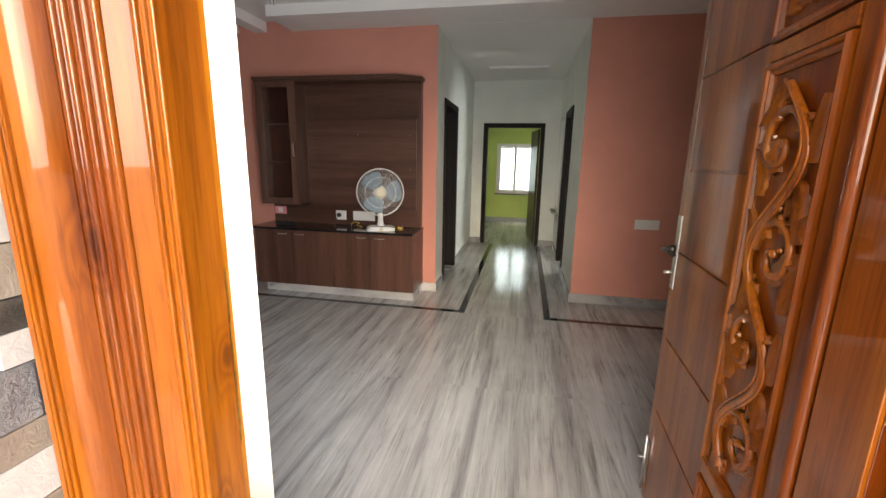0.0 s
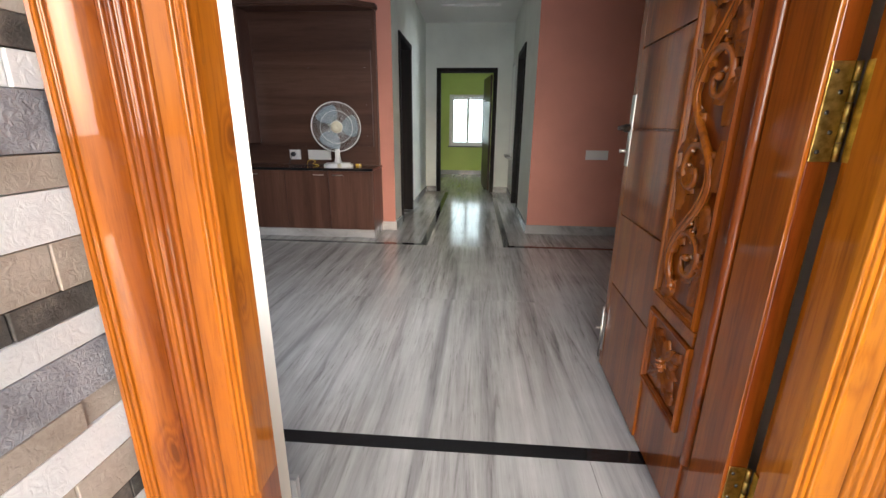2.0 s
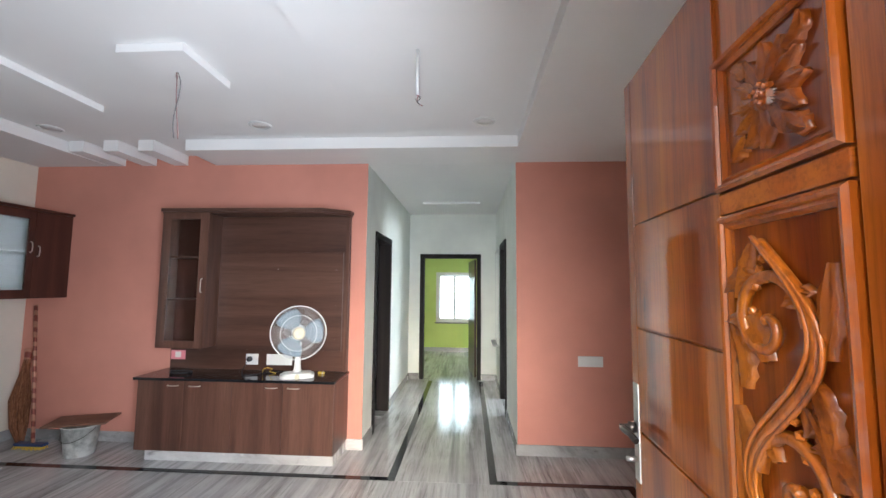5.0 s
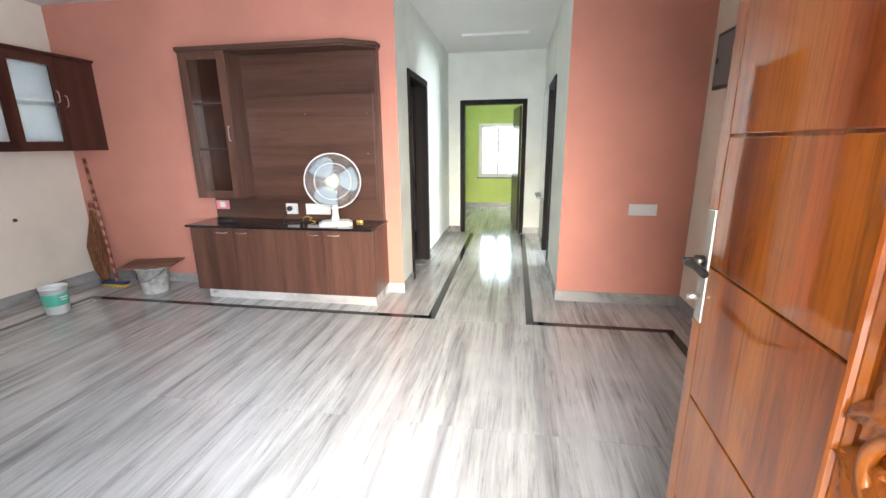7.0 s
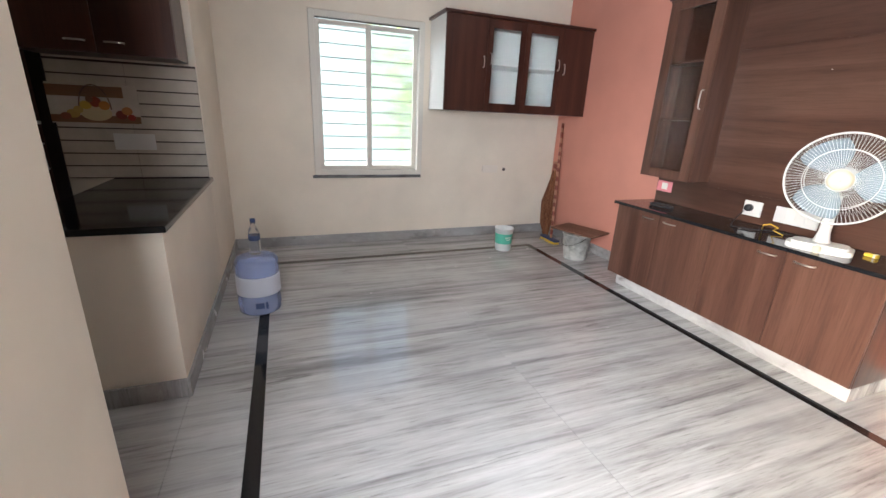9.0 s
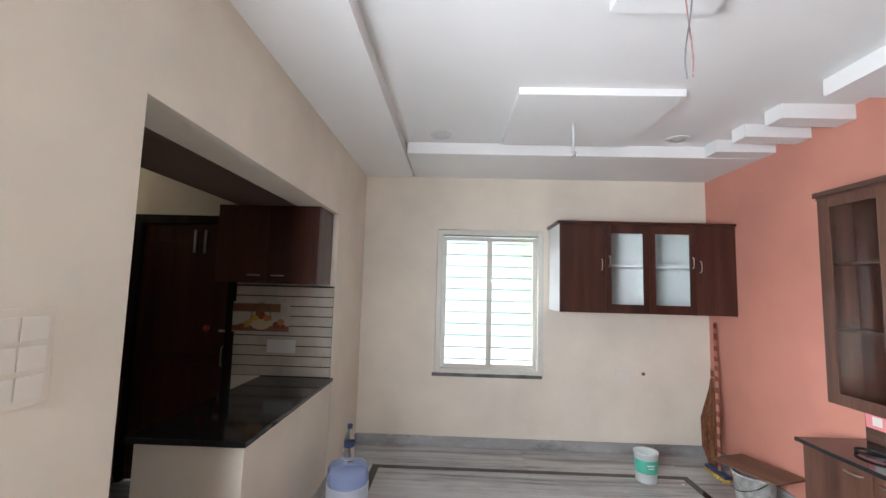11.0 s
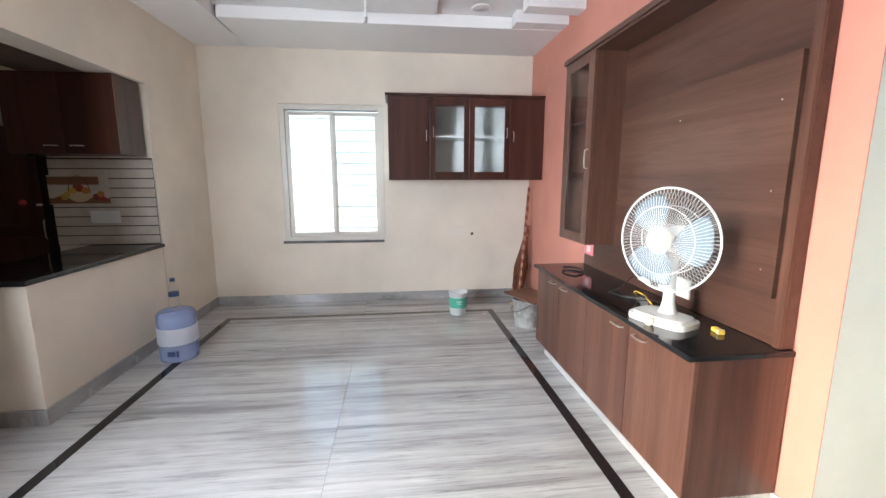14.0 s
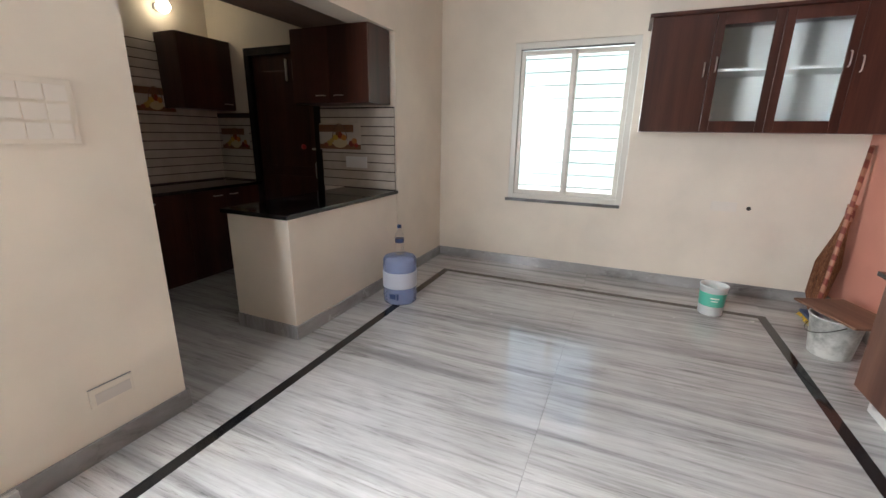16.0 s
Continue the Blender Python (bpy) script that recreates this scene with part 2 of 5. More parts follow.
MARBLE = marble("veined_marble", 1)
MARBLE_X = marble("veined_marble_cross", 0, 0.92)
SKIRT = marble("skirting_marble", 0, 0.78, 0.2)
SKIRT_Y = marble("skirting_marble_along", 1, 0.78, 0.2)
DARKSTONE = marble("dark_sill_stone", 0, 0.32, 0.25)
PALESKIRT = marble("pale_plinth_marble", 0, 1.15, 0.2)

# ---- mesh helpers ----


def mesh_of(name, bm, mat):
    bm.normal_update()
    me = bpy.data.meshes.new(name)
    bm.to_mesh(me)
    bm.free()
    if mat:
        me.materials.append(mat)
    return me


def part(name, bm, mat, parent, label=""):
    """Links a bmesh as one mesh object under a thing, a part or a piece of the setting."""
    ob = new(name, mesh_of(name, bm, mat))
    ob.parent = parent
    if label:
        ob["label"] = label
    return ob


def thing(name, m, label, category, group="", kind=""):
    ob = new(name)
    ob.empty_display_size = 0.1
    ob.matrix_basis = m
    return tagged(ob, label, category, group, kind)


def structure(name, bm, mat, label="", category=""):
    return tagged(new(name, mesh_of(name, bm, mat)), label, category, kind="structure")


def box(bm, x0, y0, z0, x1, y1, z1, bevel=0.0):
    r = bmesh.ops.create_cube(bm, size=1.0, matrix=Matrix.LocRotScale(((x0 + x1) / 2, (y0 + y1) / 2, (z0 + z1) / 2), None, (abs(x1 - x0), abs(y1 - y0), abs(z1 - z0))))
    if bevel:
        edges = {e for v in r["verts"] for e in v.link_edges}
        bmesh.ops.bevel(bm, geom=list(edges), offset=bevel, segments=2, profile=0.6, affect="EDGES")
    return bm


def boxes(*rows, bevel=0.0):
    bm = bmesh.new()
    for r in rows:
        box(bm, *r, bevel=bevel)
    return bm


def lathe(profile, seg=32, axis="Z", smooth=True, bm=None, at=(0, 0, 0)):
    """Turns (radius, height) pairs round an axis."""
    bm = bm or bmesh.new()
    rings = []
    for r, h in profile:
        ring = []
        for k in range(seg):
            a = 2 * math.pi * k / seg
            p = (r * math.cos(a), r * math.sin(a), h)
            if axis == "Y":
                p = (p[0], p[2], p[1])
            elif axis == "X":
                p = (p[2], p[0], p[1])
            ring.append(bm.verts.new((p[0] + at[0], p[1] + at[1], p[2] + at[2])))
        rings.append(ring)
    faces = []
    for a, b in zip(rings, rings[1:]):
        for k in range(seg):
            faces.append(bm.faces.new((a[k], a[(k + 1) % seg], b[(k + 1) % seg], b[k])))
    for ring in (rings[0], rings[-1]):
        faces.append(bm.faces.new(ring))
    bmesh.ops.recalc_face_normals(bm, faces=faces)
    for f in faces:
        f.smooth = smooth and len(f.verts) == 4
    return bm


def tube(points, r, seg=8, bm=None, taper=None, flat=1.0):
    """A round rod swept along points; taper gives the radius factor along its length."""
    bm = bm or bmesh.new()
    pts = [Vector(p) for p in points]
    rings, side = [], None
    for i, p in enumerate(pts):
        d = (pts[min(i + 1, len(pts) - 1)] - pts[max(i - 1, 0)]).normalized()
        if side is None:
            side = d.orthogonal().normalized()
        side = (side - d * side.dot(d)).normalized()
        up = d.cross(side)
        k = r * (taper(i / (len(pts) - 1)) if taper else 1)
        rings.append([bm.verts.new(p + (side * math.cos(2 * math.pi * j / seg) + up * math.sin(2 * math.pi * j / seg) * flat) * k) for j in range(seg)])
    made = []
    for a, b in zip(rings, rings[1:]):
        for j in range(seg):
            f = bm.faces.new((a[j], a[(j + 1) % seg], b[(j + 1) % seg], b[j]))
            f.smooth = True
            made.append(f)
    made += [bm.faces.new(rings[0]), bm.faces.new(rings[-1])]
    bmesh.ops.recalc_face_normals(bm, faces=made)
    return bm


def prism(outline, z0, z1, bm=None):
    """Extrudes a closed outline of (x, y) from z0 to z1."""
    bm = bm or bmesh.new()
    lo = [bm.verts.new((x, y, z0)) for x, y in outline]
    hi = [bm.verts.new((x, y, z1)) for x, y in outline]
    n = len(lo)
    fs = [bm.faces.new((lo[i], lo[(i + 1) % n], hi[(i + 1) % n], hi[i])) for i in range(n)]
    fs += [bm.faces.new(lo), bm.faces.new(hi)]
    bmesh.ops.recalc_face_normals(bm, faces=fs)
    return bm


# ---- the large structure ----
X_W, X_E, Y_S, Y_N = -3.98, 2.27, 2.25, 5.935
Z_BAND, Z_CEIL = 2.850, 2.955
OPEN_W, OPEN_E, OPEN_TOP = -2.975, -0.757, 2.24
C_W, C_E, Y_FAR = -0.335, 1.175, 9.015

structure("ground", boxes((-40, -60, -0.30, 40, 60, -0.16)), GREYPAINT, "bare grey concrete ground round the house", "ground")
floor = structure("floor", boxes((-4.2, 2.02, -0.15, 2.45, 6.08, -0.005), (-2.9, 6.0805, -0.15, 3.85, 9.17, -0.005), (-1.75, 9.1705, -0.15, 2.55, 12.2, -0.005), (-3.15, -0.2, -0.15, -0.12, 2.0195, -0.005)), SKIRT, "grey veined marble floor with black border strips", "floor")

structure("wall_west", boxes((-4.21, 2.02, 0, X_W, 3.055, 3.1), (-4.21, 4.200, 0, X_W, 6.10, 3.1), (-4.21, 3.055, 0, X_W, 4.200, 0.743), (-4.21, 3.055, 2.275, X_W, 4.200, 3.1)), CREAM, "cream painted plaster wall with a window", "wall")
structure("wall_south", boxes((X_W, 2.02, 0, OPEN_W, Y_S, 3.1), (OPEN_W, 2.02, OPEN_TOP, OPEN_E, Y_S, 3.1), (OPEN_E, 1.97, 0, 0.025, Y_S, 3.1), (0.025, 1.97, 2.35, 1.296, Y_S, 3.1), (1.296, 1.97, 0, X_E, Y_S, 3.1)), CREAM, "cream painted plaster wall with kitchen opening and entrance", "wall")
structure("wall_north", boxes((X_W, Y_N, 0, C_W, Y_N + 0.004, 3.1), (C_E, Y_N, 0, X_E, Y_N + 0.004, 3.1)), PINK, "salmon pink painted plaster wall", "wall")
structure("wall_north_core", boxes((X_W, Y_N + 0.004, 0, C_W, 6.08, 3.1), (C_E, Y_N + 0.004, 0, X_E, 6.08, 3.1)), PALE, "pale painted wall ends beside the corridor", "wall")
structure("wall_east", boxes((X_E, 2.02, 0, 2.45, 6.08, 3.1)), CREAM, "cream painted plaster wall", "wall")
structure("corridor_wall_west", boxes((-0.485, 6.08, 0, C_W, 6.33, 3.1), (-0.485, 6.33, 2.20, C_W, 7.25, 3.1), (-0.485, 7.25, 0, C_W, Y_FAR, 3.1)), PALE, "pale painted corridor wall with a doorway", "wall")
structure("corridor_wall_east", boxes((C_E, 6.08, 0, 1.325, 7.05, 3.1), (C_E, 7.05, 2.20, 1.325, 7.95, 3.1), (C_E, 7.95, 0, 1.325, Y_FAR, 3.1)), PALE, "pale painted corridor wall with a doorway", "wall")
structure("corridor_wall_end", boxes((-0.6, Y_FAR, 0, -0.145, 9.17, 3.1), (0.915, Y_FAR, 0, 1.5, 9.17, 3.1), (-0.145, Y_FAR, 2.145, 0.915, 9.17, 3.1)), PALE, "pale painted wall at the corridor end", "wall")
structure("bedroom_wall_far", boxes((-1.6, 12.0, 0, -0.10, 12.2, 3.1), (0.82, 12.0, 0, 2.4, 12.2, 3.1), (-0.10, 12.0, 0, 0.82, 12.2, 0.70), (-0.10, 12.0, 1.92, 0.82, 12.2, 3.1)), LIME, "lime green painted bedroom wall with a window", "wall")
structure("bedroom_wall_sides", boxes((-1.75, 9.17, 0, -1.6, 12.2, 3.1), (2.4, 9.17, 0, 2.55, 10.1, 3.1), (2.4, 11.2, 0, 2.55, 12.2, 3.1), (2.4, 10.1, 0, 2.55, 11.2, 0.9), (2.4, 10.1, 2.1, 2.55, 11.2, 3.1), (-1.6, 9.17, 0, -0.6, 9.19, 3.1), (1.5, 9.17, 0, 2.4, 9.19, 3.1)), LIME, "lime green painted bedroom side walls", "wall")
structure("side_room_walls", boxes((-2.9, 6.08, 0, -2.75, 9.17, 3.1), (-2.75, 9.02, 0, -0.6, 9.17, 3.1), (3.7, 6.08, 0, 3.85, 6.95, 3.1), (3.7, 8.05, 0, 3.85, 9.17, 3.1), (3.7, 6.95, 0, 3.85, 8.05, 0.9), (3.7, 6.95, 2.1, 3.85, 8.05, 3.1), (1.5, 9.02, 0, 3.7, 9.17, 3.1), (2.27, 6.08, 0, 3.7, 6.2, 3.1)), WHITE, "white painted walls of the side rooms", "wall")
structure("kitchen_walls", boxes((-3.15, -0.20, 0, -2.96, 0.50, 3.1), (-3.15, 1.42, 0, -2.96, 2.02, 3.1), (-3.15, 0.50, 2.20, -2.96, 1.42, 3.1), (-2.96, -0.20, 0, -0.058, 0.0, 3.1), (-0.36, 0.0, 0, -0.058, 1.9695, 3.1)), CREAM, "cream painted kitchen walls", "wall")
structure("porch_wall_east", boxes((1.385, 1.35, -0.16, 1.66, 1.9695, 3.1)), WHITE, "outer wall beside the entrance", "wall")

# false ceiling: flat field, dropped band all round, hung boards
structure("ceiling", boxes((-4.21, 2.02, Z_CEIL, 2.45, 5.935, 3.05), (C_W, 5.9355, 2.849, C_E, 9.17, 3.05), (-1.75, 9.17, 2.85, 2.55, 12.2, 3.05), (-2.9, 6.08, 2.85, -0.485, 9.17, 3.05), (1.325, 6.08, 2.85, 3.85, 9.17, 3.05), (-3.15, -0.2, 2.75, -0.13, 2.02, 3.05)), CEILING, "white plaster false ceiling", "ceiling")
for row in ((X_W, Y_S, Z_BAND, X_E, 2.768, Z_CEIL - 0.001), (1.14, 2.791, Z_BAND, X_E, 5.449, Z_CEIL - 0.001), (-1.97, 5.45, Z_BAND, X_E, Y_N, Z_CEIL - 0.001), (X_W, 2.791, Z_BAND, -3.16, Y_N, Z_CEIL - 0.001)):
    structure("ceiling_band", boxes(row), CEILING, "dropped white plaster ceiling band", "ceiling")
for x in (-2.28, -2.63, -2.98):
    structure("ceiling_slat", boxes((x - 0.15, 5.44, Z_BAND, x, Y_N, Z_CEIL - 0.001)), CEILING, "short white plaster ceiling slat at the pink wall", "ceiling")
for x0, x1, y0, y1 in ((-0.19, 0.88, 3.45, 4.56), (-1.30, -0.90, 3.925, 4.385), (-3.05, -2.10, 3.64, 4.71)):
    structure("ceiling_board", boxes((x0, y0, 2.905, x1, y1, Z_CEIL - 0.001)), CEILING, "square white plaster board hung from the ceiling", "ceiling")

# ---- entrance ----
MID = 0.6605


def jamb_outline(side, reeded):
    """Section of an entrance jamb: a splayed face with three groups of reeds, a flat inner face and a rebate."""
    a, b = Vector((0.690, 1.834)), Vector((0.5445, 1.960))
    d = b - a
    n = Vector((-d.y, d.x)).normalized()
    n = n if n.y < 0 else -n
    raw = [(0.690, 1.9695)]
    steps = 120
    for k in range(steps + 1):
        f, h = k / steps, 0.0
        for f0, f1, reeds, deep in ((0.03, 0.11, 2, 0.004), (0.39, 0.67, 5, 0.0026), (0.84, 1.0, 3, 0.004)):
            if f0 <= f <= f1:
                h = -deep * 0.5 + deep * abs(math.sin(math.pi * reeds * (f - f0) / (f1 - f0)))
        if 0.11 < f < 0.39:
            h = 0.006 * math.sin(math.pi * (f - 0.11) / 0.28)
        if 0.67 < f < 0.84:
            h = -0.003
        p = a + d * f + n * (h if reeded else -0.002)
        raw.append((p.x, p.y))
    raw += [(0.5445, 1.972), (0.5445, 2.038), (0.548, 2.041), (0.585, 2.042), (0.585, 2.100), (0.634, 2.100), (0.634, 1.9695)]
    pts = [(MID + side * u, y) for u, y in raw]
    return pts if side < 0 else pts[::-1]


frame_ob = thing("entrance_door_frame", pose(0, 0, 0), "varnished orange teak entrance door frame with reeded mouldings", "door frame")
for side in (-1, 1):
    part("jamb", prism(jamb_outline(side, True), 0.391, 2.302), TEAK, frame_ob)
    part("jamb_block", prism(jamb_outline(side, False), -0.02, 0.3905), TEAK, frame_ob, "plain block at the foot of the jamb")
part("head", boxes((-0.028, 1.836, 2.304, 1.349, 1.969, 2.45), (0.028, 1.971, 2.304, 1.293, 2.100, 2.348), bevel=0.004), TEAK_H, frame_ob)
part("strike_plate", boxes((0.0757, 2.055, 0.92, 0.0787, 2.088, 1.29), bevel=0.001), BRASS, frame_ob, "tarnished brass strike plate")
for z in (0.225, 1.113):
    part("hinge_leaf", boxes((1.2415, 2.062, z, 1.2453, 2.099, z + 0.175)), BRASS, frame_ob, "worn brass hinge leaf")
structure("door_sill", boxes((0.118, 1.83, -0.15, 1.203, 2.02, -0.006)), SKIRT, "grey marble entrance sill", "sill")

# the open main door; local x is the leaf's thickness, y runs from hinge to lock
door = thing("main_door", pose(1.19, 2.114, 0, 0, 0, -2.6), "open reddish varnished teak entrance door with carved vine panel", "door")
W_LEAF, TOP = 1.100, 2.285
core = bmesh.new()
box(core, 0.004, 0, 0.012, 0.045, W_LEAF, TOP, 0.002)
core_ob = part("leaf", core, DOOR_TEAK, door)
part("lock_stile", boxes((-0.004, 1.045, 0.014, 0.006, W_LEAF - 0.001, TOP - 0.002), bevel=0.0025), DOOR_TEAK, door)
part("hinge_stile", boxes((-0.004, 0.001, 0.014, 0.006, 0.142, TOP - 0.002), bevel=0.0025), DOOR_TEAK, door)
zs = [0.014, 0.47, 0.80, 1.165, 1.48, 1.80, TOP - 0.002]
for z0, z1 in zip(zs, zs[1:]):
    part("panel", boxes((-0.005, 0.548, z0 + 0.003, 0.006, 1.041, z1 - 0.003), bevel=0.003), DOOR_TEAK, door)
bead = tube([(-0.004, 0.165, 0.25 + k * 0.254) for k in range(9)], 0.014, 12)
part("bead", bead, DOOR_TEAK, door)
part("inner_strip", boxes((-0.003, 0.186, 0.014, 0.006, 0.238, TOP - 0.002), bevel=0.002), DOOR_TEAK, door)

CV0, CV1 = 0.245, 0.548


def frame_ring(y0, y1, z0, z1, w, bm):
    """A mitred moulding with a rounded back round a carved field."""
    prof = [(0.0, 0.004), (0.0, -0.010), (w * 0.22, -0.016), (w * 0.45, -0.014), (w * 0.55, -0.008), (w * 0.75, -0.009), (w, -0.002), (w, 0.004)]
    rings = []
    for inset, x in prof:
        rings.append([bm.verts.new((x, y0 + inset, z0 + inset)), bm.verts.new((x, y1 - inset, z0 + inset)), bm.verts.new((x, y1 - inset, z1 - inset)), bm.verts.new((x, y0 + inset, z1 - inset))])
    fs = []
    for a, b in zip(rings, rings[1:]):
        for k in range(4):
            fs.append(bm.faces.new((a[k], a[(k + 1) % 4], b[(k + 1) % 4], b[k])))
    bmesh.ops.recalc_face_normals(bm, faces=fs)
    return bm


def leaf_blade(bm, root, ang, length, width, curl=0.0, ribs=5):
    """A carved acanthus-like leaf lying on the panel: lobed outline, raised middle."""
    n, pts = 11, []
    y, z, a = root[0], root[1], ang
    for i in range(n):
        f = i / (n - 1)
        lobes = 1 + 0.22 * math.cos(ribs * 2 * math.pi * f)
        pts.append((y, z, a, width * math.sin(math.pi * min(1, f * 0.93 + 0.07)) ** 0.8 * lobes))
        a += curl / n
        y += math.cos(a) * length / n
        z += math.sin(a) * length / n
    rows = []
    for y, z, a, w in pts:
        ny, nz = -math.sin(a), math.cos(a)
        rows.append([bm.verts.new((x, y + ny * w * k, z + nz * w * k)) for x, k in ((0.004, -1), (-0.010, -0.65), (-0.004, -0.22), (-0.015, 0.0), (-0.004, 0.22), (-0.010, 0.65), (0.004, 1))])
    fs = []
    for a, b in zip(rows, rows[1:]):
        for k in range(6):
            f = bm.faces.new((a[k], a[k + 1], b[k + 1], b[k]))
            f.smooth = True
            fs.append(f)
    bmesh.ops.recalc_face_normals(bm, faces=fs)


def spiral(bm, cy, cz, r0, a0, turns, r, sign=1):
    """A scroll that winds inwards and ends in a bud."""
    pts = []
    for k in range(28):
        f = k / 27
        rr = r0 * (1 - f) ** 0.8 + 0.006
        a = a0 + sign * turns * 2 * math.pi * f
        pts.append((-0.004 - 0.005 * f, cy + rr * math.cos(a), cz + rr * math.sin(a)))
    tube(pts, r, 6, bm, taper=lambda f: 1.15 - 0.55 * f)
    bmesh.ops.create_icosphere(bm, subdivisions=2, radius=0.012, matrix=Matrix.Translation((-0.005, pts[-1][1], pts[-1][2])))


def vine(z0, z1):
    """A winding stem with scrolls and acanthus leaves in every bend, filling the carved field."""
    bm = bmesh.new()
    cy, half, waves, n = (CV0 + CV1) / 2, 0.082, 2.0, 100
    rise = z1 - z0 - 0.06
    stem = [(-0.008, cy + half * math.sin(2 * math.pi * waves * k / (n - 1) + 0.4), z0 + 0.03 + rise * k / (n - 1)) for k in range(n)]
    tube(stem, 0.012, 7, bm, taper=lambda f: 1.1 - 0.3 * f)
    tube([(x - 0.007, y + 0.010, z + 0.010) for x, y, z in stem], 0.005, 5, bm)
    tube([(x - 0.005, y - 0.012, z - 0.006) for x, y, z in stem], 0.0045, 5, bm)
    for i in range(int(waves * 2) + 1):
        f = (0.25 + 0.5 * i - 0.4 / (2 * math.pi)) / waves
        if f > 0.98:
            break
        s = 1 if i % 2 == 0 else -1
        z = z0 + 0.03 + f * rise
        spiral(bm, cy - s * 0.028, z + 0.02, 0.088, 0 if s > 0 else math.pi, 1.15, 0.0115, s)
        leaf_blade(bm, (cy - s * 0.035, z - 0.045), math.pi / 2 + s * 0.35, 0.15, 0.036, s * 1.5, 6)
        leaf_blade(bm, (cy + s * 0.095, z - 0.02), math.pi / 2 + s * 0.1, 0.15, 0.022, -s * 0.5, 7)
        leaf_blade(bm, (cy + s * 0.09, z - 0.15), math.pi / 2 + s * 0.05, 0.12, 0.022, s * 0.5, 6)
        leaf_blade(bm, (cy - s * 0.095, z - 0.10), math.pi / 2 - s * 0.15, 0.13, 0.024, s * 0.8, 5)
        leaf_blade(bm, (cy - s * 0.055, z + 0.095), math.pi / 2 + s * 1.1, 0.10, 0.024, s * 1.6, 4)
        leaf_blade(bm, (cy - s * 0.10, z + 0.06), math.pi / 2 - s * 0.1, 0.12, 0.020, -s * 0.7, 5)
        leaf_blade(bm, (cy + s * 0.035, z - 0.06), -math.pi / 2 + s * 0.7, 0.09, 0.022, -s * 1.0, 4)
        leaf_blade(bm, (cy + s * 0.02, z + 0.05), math.pi / 2 - s * 0.6, 0.07, 0.017, -s * 1.2, 4)
        for a in range(5):
            bmesh.ops.create_icosphere(bm, subdivisions=1, radius=0.009, matrix=Matrix.Translation((-0.008, cy - s * (0.015 + 0.011 * a), z + 0.135 - 0.006 * a * a)))
    return bm


def flower(zc):
    bm = bmesh.new()
    cy = (CV0 + CV1) / 2
    for k in range(12):
        a = 2 * math.pi * k / 12
        leaf_blade(bm, (cy + 0.026 * math.cos(a), zc + 0.026 * math.sin(a)), a, 0.072, 0.018, 0.15, 2)
    for k in range(4):
        a = math.pi / 4 + k * math.pi / 2
        leaf_blade(bm, (cy + 0.075 * math.cos(a), zc + 0.075 * math.sin(a)), a + 0.5, 0.06, 0.018, -1.0, 3)
    bmesh.ops.create_uvsphere(bm, u_segments=14, v_segments=8, radius=0.03, matrix=Matrix.Translation((-0.002, cy, zc)) @ Matrix.Diagonal((0.6, 1, 1, 1)))
    for k in range(10):
        a = 2.4 * k
        r = 0.007 * math.sqrt(k)
        bmesh.ops.create_icosphere(bm, subdivisions=1, radius=0.006, matrix=Matrix.Translation((-0.018, cy + r * math.cos(a), zc + r * math.sin(a))))
    return bm


for z0, z1, kind in ((0.285, 0.57, "flower"), (0.625, 1.745, "vine"), (1.795, 2.065, "flower")):
    panel_ob = part("carved_panel", frame_ring(CV0, CV1, z0, z1, 0.028, bmesh.new()), DOOR_TEAK, door)
    part("carving", vine(z0 + 0.03, z1 - 0.03) if kind == "vine" else flower((z0 + z1) / 2), DOOR_TEAK, panel_ob, "carved teak %s relief" % kind)
part("rail", boxes((-0.006, CV0, 0.575, 0.006, CV1, 0.62), bevel=0.003), DOOR_TEAK_H, door)
part("rail", boxes((-0.006, CV0, 1.75, 0.006, CV1, 1.79), bevel=0.003), DOOR_TEAK_H, door)

plate = part("lock_plate", boxes((-0.009, 1.040, 1.01, -0.004, 1.085, 1.305), bevel=0.002), METAL, door, "brushed steel lock plate")
lever = lathe([(0.0, -0.012), (0.017, -0.012), (0.017, -0.030), (0.011, -0.034), (0.009, -0.058), (0.0, -0.058)], 16, "X", at=(0, 1.063, 1.17))
tube([(-0.052, 1.063, 1.17), (-0.056, 1.035, 1.172), (-0.054, 0.985, 1.176), (-0.050, 0.94, 1.170)], 0.0095, 8, lever, flat=0.8)
part("lever_handle", lever, DARKMETAL, plate, "dark metal lever handle")
part("thumb_turn", lathe([(0.0, -0.008), (0.008, -0.008), (0.008, -0.04), (0.0, -0.04)], 12, "X", at=(0, 1.063, 1.075)), METAL, plate)
bolt = boxes((-0.010, 1.05, 0.10, -0.005, 1.082, 0.30), bevel=0.001)
tube([(-0.018, 1.066, 0.06), (-0.018, 1.066, 0.33)], 0.006, 8, bolt)
tube([(-0.018, 1.066, 0.22), (-0.045, 1.066, 0.22)], 0.006, 8, bolt)
part("tower_bolt", bolt, METAL, door, "steel tower bolt")
